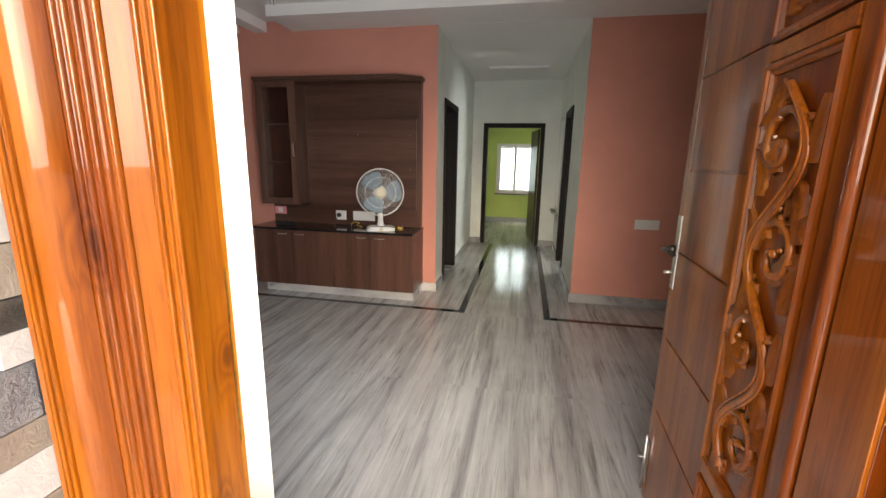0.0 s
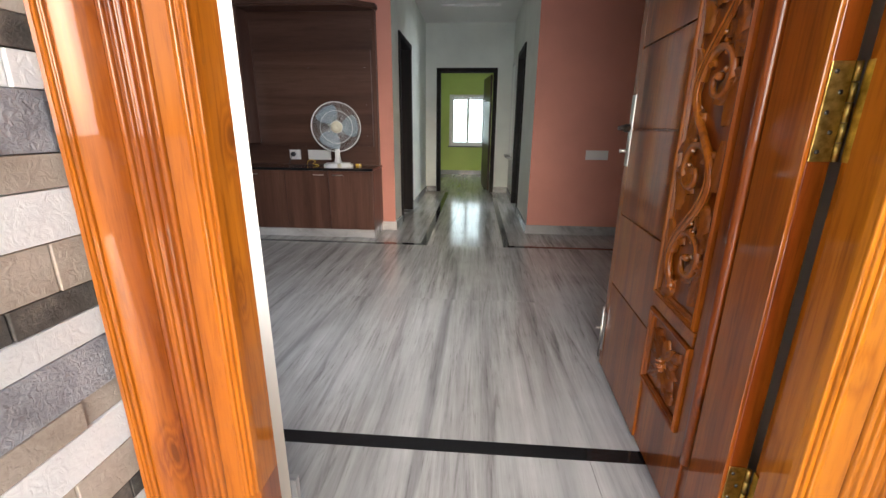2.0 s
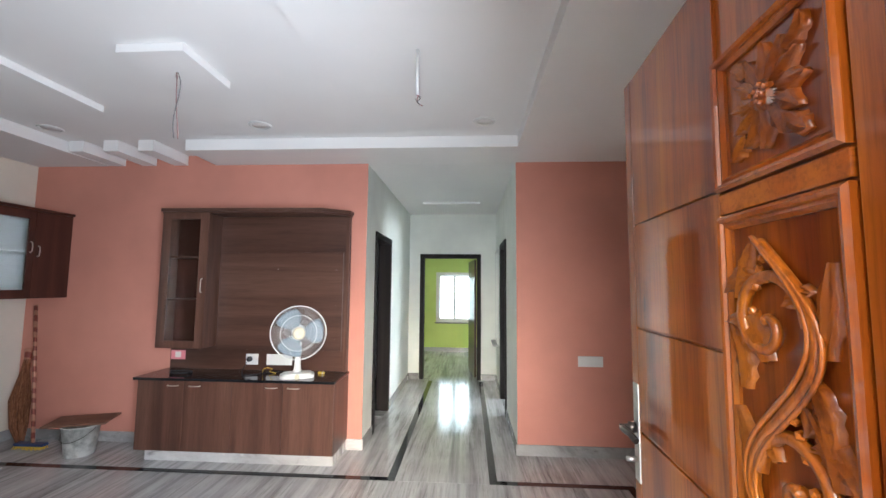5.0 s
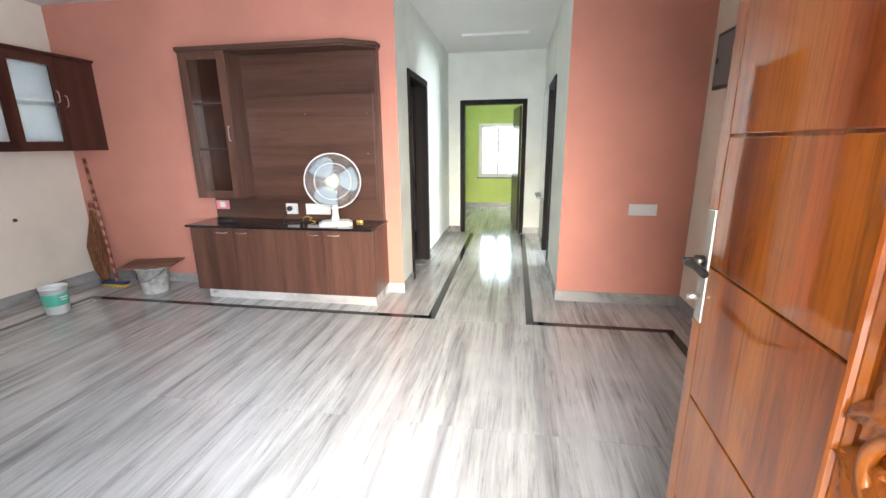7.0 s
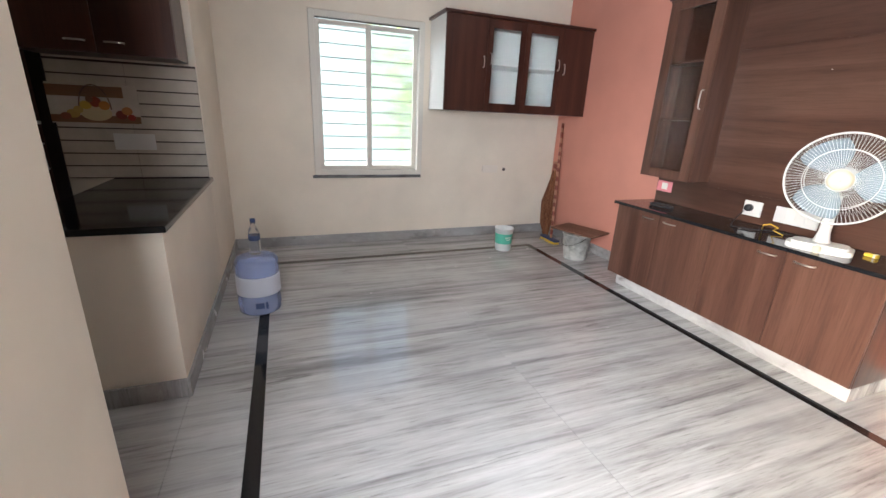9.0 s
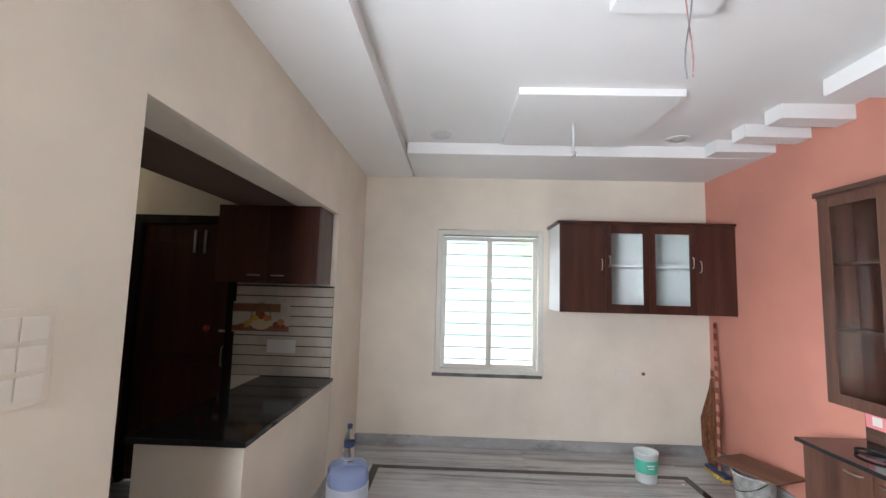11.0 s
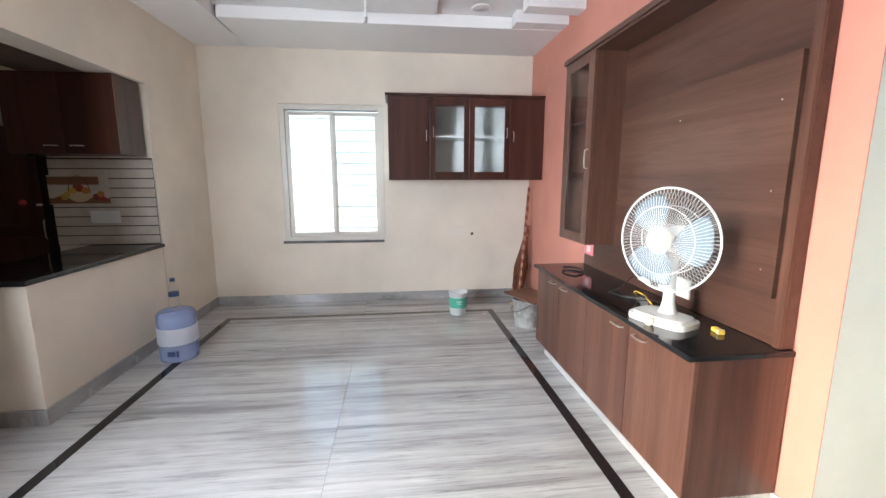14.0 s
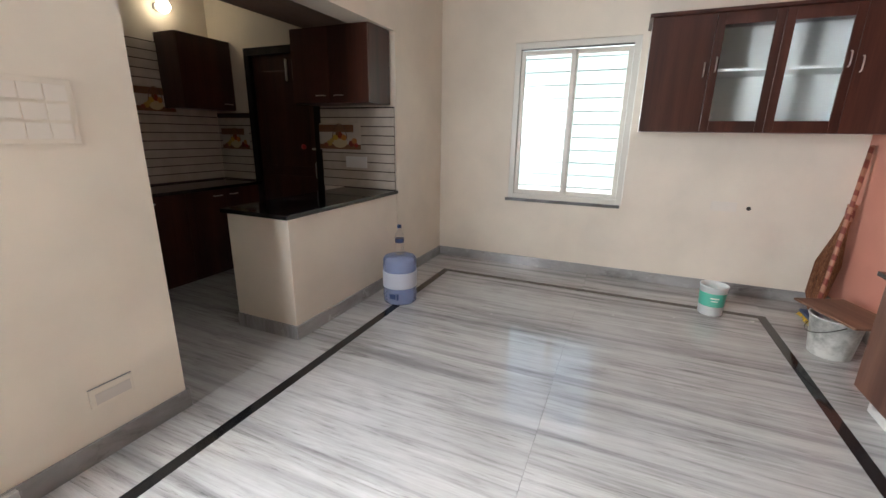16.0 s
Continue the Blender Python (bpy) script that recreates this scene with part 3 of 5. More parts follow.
for z in (0.225, 1.113):
    hin = boxes((0.004, -0.0035, z, 0.041, -0.0005, z + 0.175), bevel=0.0008)
    h_ob = part("hinge", hin, BRASS, door, "worn brass butt hinge")
    kn = bmesh.new()
    for k in range(5):
        tube([(0.047, -0.005, z + 0.0006 + k * 0.035), (0.047, -0.005, z + 0.0344 + k * 0.035)], 0.0055, 10, kn)
    part("knuckle", kn, BRASS, h_ob)
    for k in range(5):
        part("screw", lathe([(0.0, -0.0050), (0.0042, -0.0050), (0.0042, -0.0032), (0.0, -0.0032)], 10, "Y", at=(0.014 + 0.014 * (k % 2), 0, z + 0.018 + k * 0.035)), DARKMETAL, h_ob)

# ---- handles ----


def handle_bar(name, length, parent, at, axis="X", out=(0, -1, 0), label="chrome bar handle", mat=None):
    """A bow handle: two posts and a bar along an axis."""
    d = {"X": Vector((1, 0, 0)), "Y": Vector((0, 1, 0)), "Z": Vector((0, 0, 1))}[axis]
    o, c = Vector(out), Vector(at)
    a, b = c - d * length / 2, c + d * length / 2
    bm = tube([a, a + o * 0.012, a + o * 0.022 + d * 0.008, c + o * 0.026, b + o * 0.022 - d * 0.008, b + o * 0.012, b], 0.0048, 8)
    return part(name, bm, mat or METAL, parent, label)


# ---- hall: television unit ----
tv = thing("tv_cabinet", pose(-1.42, 5.495, 0), "low walnut laminate cabinet with four doors on a white plinth", "cabinet")
part("plinth", boxes((-0.82, 0.05, 0.0, 0.93, 0.425, 0.098), bevel=0.002), PALESKIRT, tv, "white marble plinth")
part("body", boxes((-0.89, 0.018, 0.10, 0.94, 0.432, 0.722), bevel=0.001), WALNUT_V, tv)
for k, (x0, x1) in enumerate(((-0.89, -0.450), (-0.446, -0.002), (0.002, 0.468), (0.472, 0.938))):
    d = part("door", boxes((x0, 0.0, 0.103, x1, 0.0175, 0.719), bevel=0.0015), WALNUT_V, tv)
    handle_bar("handle", 0.10, d, ((x1 - 0.10) if k % 2 == 0 else (x0 + 0.10), 0.0, 0.678))
top = thing("granite_top", pose(-1.42, 5.495, 0.725), "polished black granite top on the low cabinet", "worktop")
part("slab", boxes((-0.915, -0.035, 0.0, 0.95, 0.432, 0.024), bevel=0.004), GRANITE, top)

panel = thing("tv_back_panel", pose(-1.43, 5.931, 0.751), "tall walnut laminate wall panel with cornice above low cabinet", "wall panel")
part("backing", boxes((-0.87, -0.05, 0.0, 0.94, 0.0, 1.545), bevel=0.001), WALNUT_H, panel)
part("mounting_board", boxes((-0.37, -0.074, 0.20, 0.885, -0.0505, 1.17), bevel=0.0015), WALNUT_H, panel)
part("edge_strip", boxes((0.905, -0.066, 0.0, 0.94, -0.0505, 1.55), bevel=0.001), WALNUT_V, panel)
part("cornice", prism([(-0.885, -0.290), (0.72, -0.290), (0.96, -0.115), (0.96, 0.0), (-0.885, 0.0)], 1.552, 1.585), WALNUT_H, panel)
part("cornice_lip", prism([(-0.875, -0.276), (0.71, -0.276), (0.945, -0.108), (0.945, 0.0), (-0.875, 0.0)], 1.535, 1.5515), WALNUT_H, panel)
for x in (-0.41, 0.22, 0.82):
    for z in (0.31, 0.64, 1.0):
        if not (x == 0.22 and z < 0.9):
            part("peg", tube([(x, -0.051, z), (x, -0.074, z)], 0.004, 8), PLASTIC, panel, "white plastic wall plug")

disp = thing("display_cabinet", pose(-2.064, 5.881, 0.982), "narrow walnut display cabinet with glass door and shelves", "cabinet")
for x0, x1 in ((-0.235, -0.217), (0.217, 0.235)):
    part("side", boxes((x0, -0.205, 0.0, x1, 0.0, 1.315), bevel=0.001), WALNUT_V, disp)
part("bottom", boxes((-0.2165, -0.205, 0.0, 0.2165, 0.0, 0.018)), WALNUT_H, disp)
part("top", boxes((-0.2165, -0.205, 1.297, 0.2165, 0.0, 1.315)), WALNUT_H, disp)
part("back", boxes((-0.2165, -0.008, 0.0185, 0.2165, -0.001, 1.2965)), MAHOGANY, disp)
for z in (0.45, 0.87):
    part("shelf", boxes((-0.216, -0.17, z, 0.216, -0.0085, z + 0.018)), WALNUT_H, disp)
ddoor = part("door", boxes((-0.235, -0.225, 0.0, -0.150, -0.207, 1.315), (0.150, -0.225, 0.0, 0.235, -0.207, 1.315), (-0.1495, -0.225, 0.0, 0.1495, -0.207, 0.07), (-0.1495, -0.225, 1.245, 0.1495, -0.207, 1.315), bevel=0.002), WALNUT_V, disp)
pane = part("pane", boxes((-0.149, -0.219, 0.071, 0.149, -0.215, 1.244)), CABGLASS, ddoor, "clear glass pane")
pane.visible_shadow = False
handle_bar("handle", 0.13, ddoor, (0.20, -0.225, 0.60), "Z")


def switch_plate(name, m, w, h, cells, label, mat=None, d=0.010):
    """A flush modular plate that faces local -y."""
    ob = thing(name, m, label, "switch plate")
    part("plate", boxes((-w / 2, -d, -h / 2, w / 2, 0.0, h / 2), bevel=d * 0.3), mat or PLASTIC, ob)
    for k in range(cells):
        x0 = -w / 2 + 0.012 + k * (w - 0.024) / cells
        x1 = x0 + (w - 0.024) / cells - 0.003
        part("rocker", boxes((x0, -d - 0.003, -h / 2 + 0.016, x1, -d - 0.0005, h / 2 - 0.016), bevel=0.0015), mat or PLASTIC, ob)
    return ob


switch_plate("socket_plate", pose(-1.165, 5.880, 0.855), 0.26, 0.105, 4, "long white modular socket plate on the walnut panel")
plug_plate = switch_plate("plug_socket", pose(-1.445, 5.880, 0.855), 0.125, 0.105, 1, "white socket with a plugged-in black cable")
part("plug", lathe([(0.0, -0.014), (0.026, -0.014), (0.026, -0.040), (0.018, -0.052), (0.0, -0.052)], 16, "Y", at=(-0.015, 0, 0.005)), BLACKPLASTIC, plug_plate, "round black plug")
switch_plate("switch_board", pose(1.873, 5.934, 0.887), 0.235, 0.10, 5, "white modular switch plate on the salmon wall")
switch_plate("wall_socket", pose(-3.978, 5.05, 0.805, 0, 0, 90), 0.20, 0.085, 2, "painted-over socket plate on the cream wall", OFFWHITE)
low_socket = thing("low_socket", pose(-0.445, 2.251, 0.295, 0, 0, 180), "painted-over socket plate low on the cream wall", "switch plate")
part("plate", boxes((-0.085, -0.009, -0.050, 0.085, 0.0, 0.038), bevel=0.002), CREAM, low_socket)
# thin dark grey strip along the plate's top edge
part("top_strip", boxes((-0.085, -0.004, 0.0385, 0.085, 0.0, 0.0425)), BARGREY, low_socket, "thin dark strip above the plate")
part("socket_face", boxes((-0.066, -0.0115, -0.036, 0.072, -0.0095, 0.014), bevel=0.0008), SOCKETGREY, low_socket, "pale grey socket face")
switch_plate("kitchen_socket", pose(-2.936, 1.836, 1.125, 0, 0, 90), 0.235, 0.105, 3, "white socket plate on the striped kitchen tiles")
board = thing("switchboard_panel", pose(-0.33, 2.251, 1.455, 0, 0, 180), "white flush switchboard with three rows of switches", "switchboard")
part("plate", boxes((-0.20, -0.006, -0.115, 0.20, 0.0, 0.115), bevel=0.002), CREAM, board)
for r in range(3):
    for c in range(5):
        part("switch", boxes((-0.18 + c * 0.073, -0.0095, -0.098 + r * 0.068, -0.112 + c * 0.073, -0.0062, -0.042 + r * 0.068), bevel=0.0012), OFFWHITE, board)
tag = thing("pink_sticker", pose(-2.215, 5.878, 0.885), "small pink and white paper sticker on the panel", "sticker")
part("paper", boxes((-0.075, -0.003, -0.045, 0.075, 0.0, 0.045)), PINKLABEL, tag)
part("print", boxes((-0.03, -0.0045, -0.025, 0.03, -0.0032, 0.03)), PAPER, tag)
cap = thing("wall_plug_hole", pose(-3.979, 5.24, 0.80), "small dark cable stub in the cream wall", "cable stub")
part("stub", lathe([(0.0, 0.0), (0.018, 0.0), (0.016, 0.012), (0.0, 0.016)], 14, "X"), DARKMETAL, cap)

# ---- table fan ----
fan = thing("table_fan", pose(-0.87, 5.61, 0.750, 0, 0, 22), "white table fan with wire guard and blue translucent blades", "fan")
base = bmesh.new()
outline = []
for k in range(32):
    a = 2 * math.pi * k / 32
    outline.append((0.15 * abs(math.cos(a)) ** 0.5 * math.copysign(1, math.cos(a)), 0.095 * abs(math.sin(a)) ** 0.5 * math.copysign(1, math.sin(a)) + 0.01))
prism(outline, 0.0, 0.028, base)
prism([(x * 0.85, y * 0.85) for x, y in outline], 0.0281, 0.042, base)
part("base", base, PLASTIC, fan)
part("stem", lathe([(0.045, 0.040), (0.036, 0.06), (0.028, 0.10), (0.026, 0.20), (0.030, 0.31), (0.0, 0.315)], 20, at=(0, 0.045, 0)), PLASTIC, fan)
HUB = 0.405
part("motor", lathe([(0.0, 0.16), (0.045, 0.155), (0.062, 0.12), (0.066, 0.05), (0.055, 0.03), (0.0, 0.028)], 24, "Y", at=(0, 0, HUB)), PLASTIC, fan)
part("speed_dial", lathe([(0.0, -0.02), (0.022, -0.02), (0.022, 0.0), (0.0, 0.0)], 16, "Y", at=(0, -0.084, 0.02)), CREAMPLASTIC, fan)


def guard(front, label):
    """Wire guard: rings in one part, every radial wire a piece of its own on one shared mesh."""
    n, R = 84, 0.245
    sgn = -1 if front else 1
    depth = 0.060 if front else 0.055

    def prof(r):
        return sgn * depth * max(0.0, 1 - (r / R) ** 3.2) - 0.015
    bm = bmesh.new()
    for r, t in ((R, 0.0055 if front else 0.004), (0.16, 0.0022), (0.058, 0.003)):
        tube([(r * math.cos(2 * math.pi * k / 64), prof(r), HUB + r * math.sin(2 * math.pi * k / 64)) for k in range(65)], t, 6, bm)
    ob = part("front_guard" if front else "rear_guard", bm, PLASTIC, fan, label)
    pts = []
    for r in (0.055, 0.11, 0.16, 0.205, 0.235, R):
        tw = 0.12 * (r / R) if front else -0.06 * r / R
        pts.append((r * math.cos(tw), prof(r), r * math.sin(tw)))
    me = mesh_of("wire", tube(pts, 0.0010, 4), PLASTIC)
    for k in range(n):
        w = new("wire", me)
        w.parent = ob
        w.matrix_basis = pose(0, 0, HUB, 0, 360 * k / n, 0)
    return ob


fg = guard(True, "white wire guard")
part("hub_cap", lathe([(0.0, -0.084), (0.042, -0.105), (0.057, -0.076), (0.058, -0.066), (0.0, -0.066)], 28, "Y", at=(0, 0, HUB)), CREAMPLASTIC, fg, "cream hub cap with a small badge")
guard(False, "white wire guard")
for b in range(3):
    blade = bmesh.new()
    rows = []
    for i in range(9):
        r = 0.035 + 0.185 * i / 8
        w0, w1 = -0.42 - 0.25 * math.sin(math.pi * i / 8), 0.55 + 0.20 * math.sin(math.pi * i / 9)
        row = []
        for j in range(7):
            a = b * 2 * math.pi / 3 + w0 + (w1 - w0) * j / 6
            row.append(blade.verts.new((r * math.cos(a), -0.022 + 0.036 * (j / 6 - 0.5), HUB + r * math.sin(a))))
        rows.append(row)
    for p, q in zip(rows, rows[1:]):
        for j in range(6):
            blade.faces.new((p[j], p[j + 1], q[j + 1], q[j])).smooth = True
    bmesh.ops.solidify(blade, geom=blade.faces[:], thickness=0.003)
    part("blade", blade, FANBLADE, fan, "pale translucent plastic blade")
part("spindle", lathe([(0.0, -0.05), (0.038, -0.048), (0.04, 0.0), (0.0, 0.028)], 20, "Y", at=(0, 0, HUB)), CREAMPLASTIC, fan)
cord = thing("fan_cable", pose(0, 0, 0.750), "loose black and yellow cable on the granite top", "cable")
part("cable", tube([(-1.47, 5.82, 0.085), (-1.46, 5.72, 0.012), (-1.40, 5.62, 0.006), (-1.28, 5.66, 0.006), (-1.24, 5.76, 0.006), (-1.12, 5.80, 0.006), (-1.0, 5.78, 0.01)], 0.004, 6), BLACKPLASTIC, cord)
part("coil", tube([(-2.02 + 0.10 * math.cos(a * 0.5), 5.66 + 0.07 * math.sin(a * 0.5), 0.005 + 0.0006 * a) for a in range(26)], 0.004, 6), BLACKPLASTIC, cord)
part("yellow_wire", tube([(-1.26, 5.73, 0.004), (-1.23, 5.68, 0.05), (-1.18, 5.66, 0.07), (-1.15, 5.70, 0.05), (-1.20, 5.74, 0.02), (-1.13, 5.73, 0.004)], 0.004, 6), YELLOWPLASTIC, cord)
pk = thing("small_yellow_box", pose(-0.70, 5.77, 0.750, 0, 0, -8), "small yellow packet lying on the granite top", "packet")
part("packet", boxes((-0.030, -0.014, 0.0, 0.030, 0.014, 0.020), bevel=0.005), YELLOWPLASTIC, pk)
part("band", boxes((0.014, -0.0146, 0.001, 0.024, 0.0146, 0.0206)), PAPER, pk)

# ---- hall: hanging cabinet on the window wall ----
wc = thing("hanging_wall_cabinet", pose(-3.978, 5.095, 1.442), "dark mahogany wall cabinet with two frosted glass doors", "cabinet")
part("side", boxes((0.0, -0.835, 0.0, 0.44, -0.817, 0.852), bevel=0.001), PLASTIC, wc, "white laminate end panel")
part("side", boxes((0.0, 0.815, 0.0, 0.44, 0.833, 0.852), bevel=0.001), MAHOGANY, wc)
part("bottom", boxes((0.0, -0.8165, 0.0, 0.44, 0.8145, 0.018)), MAHOGANY, wc)
part("top", boxes((0.0, -0.8165, 0.834, 0.44, 0.8145, 0.852)), MAHOGANY, wc)
part("back", boxes((0.001, -0.8165, 0.0185, 0.008, 0.8145, 0.8335)), PLASTIC, wc)
part("shelf", boxes((0.0085, -0.816, 0.45, 0.40, 0.814, 0.468)), PLASTIC, wc, "white shelf board")
part("divider", boxes((0.0085, -0.41, 0.0185, 0.40, -0.395, 0.449)), PLASTIC, wc)
part("cornice", boxes((0.0, -0.86, 0.853, 0.485, 0.833, 0.880), bevel=0.006), MAHOGANY, wc)
for y0, y1, glazed, hy in ((-0.835, -0.402, False, -0.437), (-0.398, 0.018, True, -0.362), (0.022, 0.458, True, 0.425), (0.462, 0.833, False, 0.497)):
    if glazed:
        d = part("glass_door", boxes((0.442, y0, 0.0, 0.460, y0 + 0.055, 0.852), (0.442, y1 - 0.055, 0.0, 0.460, y1, 0.852), (0.442, y0 + 0.0555, 0.0, 0.460, y1 - 0.0555, 0.085), (0.442, y0 + 0.0555, 0.768, 0.460, y1 - 0.0555, 0.852), bevel=0.0015), MAHOGANY, wc)
        g = part("pane", boxes((0.448, y0 + 0.0555, 0.0855, 0.452, y1 - 0.0555, 0.7675)), FROSTED, d, "frosted glass pane")
        g.visible_shadow = False
    else:
        d = part("door", boxes((0.442, y0, 0.0, 0.460, y1, 0.852), bevel=0.0015), MAHOGANY, wc)
    handle_bar("handle", 0.10, d, (0.460, hy, 0.46 + (0.035 if glazed else 0.0)), "Z", (1, 0, 0))

# ---- window in the west wall ----


def window(name, m, w, h, bars, label, sill=True, handle=True):
    """A two-sash sliding window; local x across, local -y faces the room."""
    ob = tagged(thing(name, m, label, "window"), kind="structure")
    fr = part("window_frame", boxes((0.0, -0.012, 0.0, 0.055, 0.09, h), (w - 0.055, -0.012, 0.0, w, 0.09, h), (0.0555, -0.012, 0.0, w - 0.0555, 0.09, 0.05), (0.0555, -0.012, h - 0.055, w - 0.0555, 0.09, h), bevel=0.004), UPVC, ob)
    part("track", boxes((0.056, 0.0, h - 0.068, w - 0.056, 0.014, h - 0.0555)), DARKMETAL, fr)
    for k in range(2):
        x0 = 0.057 + k * (w / 2 - 0.07)
        x1 = x0 + w / 2 - 0.045
        y = 0.022 + 0.03 * k
        s = part("sash", boxes((x0, y, 0.052, x0 + 0.042, y + 0.026, h - 0.07), (x1 - 0.042, y, 0.052, x1, y + 0.026, h - 0.07), (x0 + 0.0425, y, 0.052, x1 - 0.0425, y + 0.026, 0.092), (x0 + 0.0425, y, h - 0.112, x1 - 0.0425, y + 0.026, h - 0.07), bevel=0.003), UPVC, ob)
        g = part("pane", boxes((x0 + 0.0425, y + 0.011, 0.0925, x1 - 0.0425, y + 0.015, h - 0.1125)), WINGLASS, s, "clear glass pane")
        g.visible_shadow = False
    n = bars
    for k in range(n):
        z = 0.07 + (h - 0.14) * (k + 0.5) / n
        part("grille_bar", boxes((0.03, 0.115, z - 0.005, w - 0.03, 0.125, z + 0.005)), BARGREY, ob, "thin horizontal steel grille bar")
    if sill:
        part("window_sill", boxes((-0.026, -0.035, -0.030, w - 0.012, 0.004, -0.001), bevel=0.003), DARKSTONE, ob, "dark grey stone sill")
    return ob


window("window_1", pose(-3.985, 3.058, 0.745, 0, 0, 90), 1.140, 1.525, 11, "two-pane sliding window with cream frame and steel grille")
window("window_2", pose(-0.095, 12.005, 0.702), 0.91, 1.215, 6, "bright two-pane sliding window in the green bedroom")

# out-of-view window, made up as an opening for the bedroom fill lamp
window("window_3", pose(2.405, 11.2, 0.902, 0, 0, -90), 1.1, 1.196, 6, "unseen added two-pane sliding window in the bedroom side wall")

# unseen window, added to let the side room's fill lamp in
window("window_4", pose(3.705, 8.05, 0.902, 0, 0, -90), 1.1, 1.196, 6, "unseen added two-pane sliding window in the east side room")

# ---- floor-standing things in the hall ----
jug = thing("water_jug", pose(-2.50, 2.54, 0.0), "blue plastic twenty-litre water jug with white label", "water jug")
prof = [(0.0, 0.0), (0.126, 0.0), (0.140, 0.012)]
for k in range(13):
    z = 0.03 + k * 0.027
    prof.append((0.143 - (0.005 if k % 3 == 0 else 0.0), z))
prof += [(0.141, 0.375), (0.126, 0.40), (0.085, 0.415), (0.0, 0.418)]
part("shell", lathe(prof, 36), BLUEGLASS, jug)
part("water", lathe([(0.0, 0.006), (0.12, 0.006), (0.132, 0.02), (0.1325, 0.36), (0.0, 0.362)], 32), BLUEGLASS, jug)
part("label_band", lathe([(0.1442, 0.145), (0.1446, 0.150), (0.1446, 0.275), (0.1442, 0.28)], 36), CLOUDYLABEL, jug, "cloudy white label band")
part("mark", boxes((0.138, -0.02, 0.06, 0.1445, 0.035, 0.10), (0.1345, 0.045, 0.055, 0.1415, 0.06, 0.105)), BLUEPLASTIC, jug, "dark blue and red printed mark")
bot = thing("water_bottle", pose(-2.50, 2.54, 0.4185), "clear plastic bottle with dark cap on the jug", "bottle")
part("shell", lathe([(0.0, 0.0), (0.034, 0.0), (0.037, 0.008), (0.037, 0.145), (0.030, 0.175), (0.015, 0.205), (0.0145, 0.222), (0.0, 0.223)], 24), CLEARPLASTIC, bot)
part("cap", lathe([(0.0, 0.2235), (0.0175, 0.2235), (0.0175, 0.248), (0.0, 0.25)], 18), BLUEPLASTIC, bot, "dark blue screw cap")
part("label_band", lathe([(0.0376, 0.10), (0.0379, 0.101), (0.0379, 0.134), (0.0376, 0.135)], 24), BLUEPLASTIC, bot, "blue paper label")

tub = thing("paint_tub", pose(-3.37, 4.98, 0.0), "small white plastic paint tub with green label", "tub")
part("shell", lathe([(0.0, 0.004), (0.082, 0.0), (0.086, 0.004), (0.098, 0.235), (0.104, 0.237), (0.104, 0.25), (0.096, 0.25), (0.092, 0.225), (0.082, 0.02), (0.0, 0.018)], 32), PLASTIC, tub)
part("label_band", lathe([(0.0905, 0.08), (0.0910, 0.082), (0.0968, 0.19), (0.0963, 0.192)], 32), GREENLABEL, tub, "green printed label")
part("text_bar", boxes((0.088, -0.028, 0.150, 0.0962, 0.032, 0.160), (0.086, -0.020, 0.128, 0.0955, 0.026, 0.136)), PAPER, tub)

bk = thing("cement_bucket", pose(-2.93, 5.61, 0.0), "translucent grey plastic bucket stained with cement", "bucket")
GREYBUCKET, _gb = nodes_of("stained_bucket", 0.45, 0, (0.5, 0.5, 0.47))
_v = coords(GREYBUCKET, (1, 1, 1))
link(GREYBUCKET, ramp(GREYBUCKET, noise_tex(GREYBUCKET, _v, 14, 6, 0.65), [(0.35, (0.30, 0.30, 0.27)), (0.6, (0.62, 0.61, 0.57))]), _gb.inputs["Base Color"])
part("shell", lathe([(0.0, 0.004), (0.112, 0.0), (0.116, 0.005), (0.144, 0.262), (0.152, 0.263), (0.152, 0.275), (0.141, 0.275), (0.110, 0.02), (0.0, 0.015)], 32), GREYBUCKET, bk)
part("bail", tube([(0.145 * math.cos(a), 0.148 * math.sin(a) - 0.004, 0.25 - 0.10 * abs(math.sin(a))) for a in [math.pi + math.pi * k / 16 for k in range(17)]], 0.003, 6), DARKMETAL, bk, "thin wire bail")
ply = thing("plywood_offcut", pose(-2.99, 5.68, 0.2755, 0, 0, 20), "brown plywood offcut lying on the bucket", "board")
part("board", boxes((-0.25, -0.17, 0.0, 0.25, 0.17, 0.015), bevel=0.002), PLYWOOD, ply)

STRIPE, _sb = nodes_of("striped_broom_stick", 0.5)
_v = coords(STRIPE, (1, 1, 1), (0.5, 0.3, 0))
_w = add(STRIPE, "ShaderNodeTexWave", Scale=3.2, Distortion=3.0)
_w.bands_direction = "Z"
link(STRIPE, _v, _w.inputs["Vector"])
link(STRIPE, ramp(STRIPE, _w.outputs["Fac"], [(0.35, (0.20, 0.045, 0.03)), (0.6, (0.40, 0.19, 0.12))]), _sb.inputs["Base Color"])
FIBRE = wood("broom_fibre", (0.11, 0.036, 0.016), (0.25, 0.095, 0.04), (0.38, 0.18, 0.085), 2, 0.85, grain=0.9, stretch=120)
mop = thing("floor_brush", pose(-3.50, 5.70, 0.0), "long-handled blue floor brush leaning in the corner", "brush")
part("stick", tube([(0.0, 0.0, 0.05), (-0.10, 0.06, 0.48), (-0.20, 0.12, 0.92), (-0.30, 0.18, 1.36)], 0.016, 10), STRIPE, mop, "red and white striped stick")
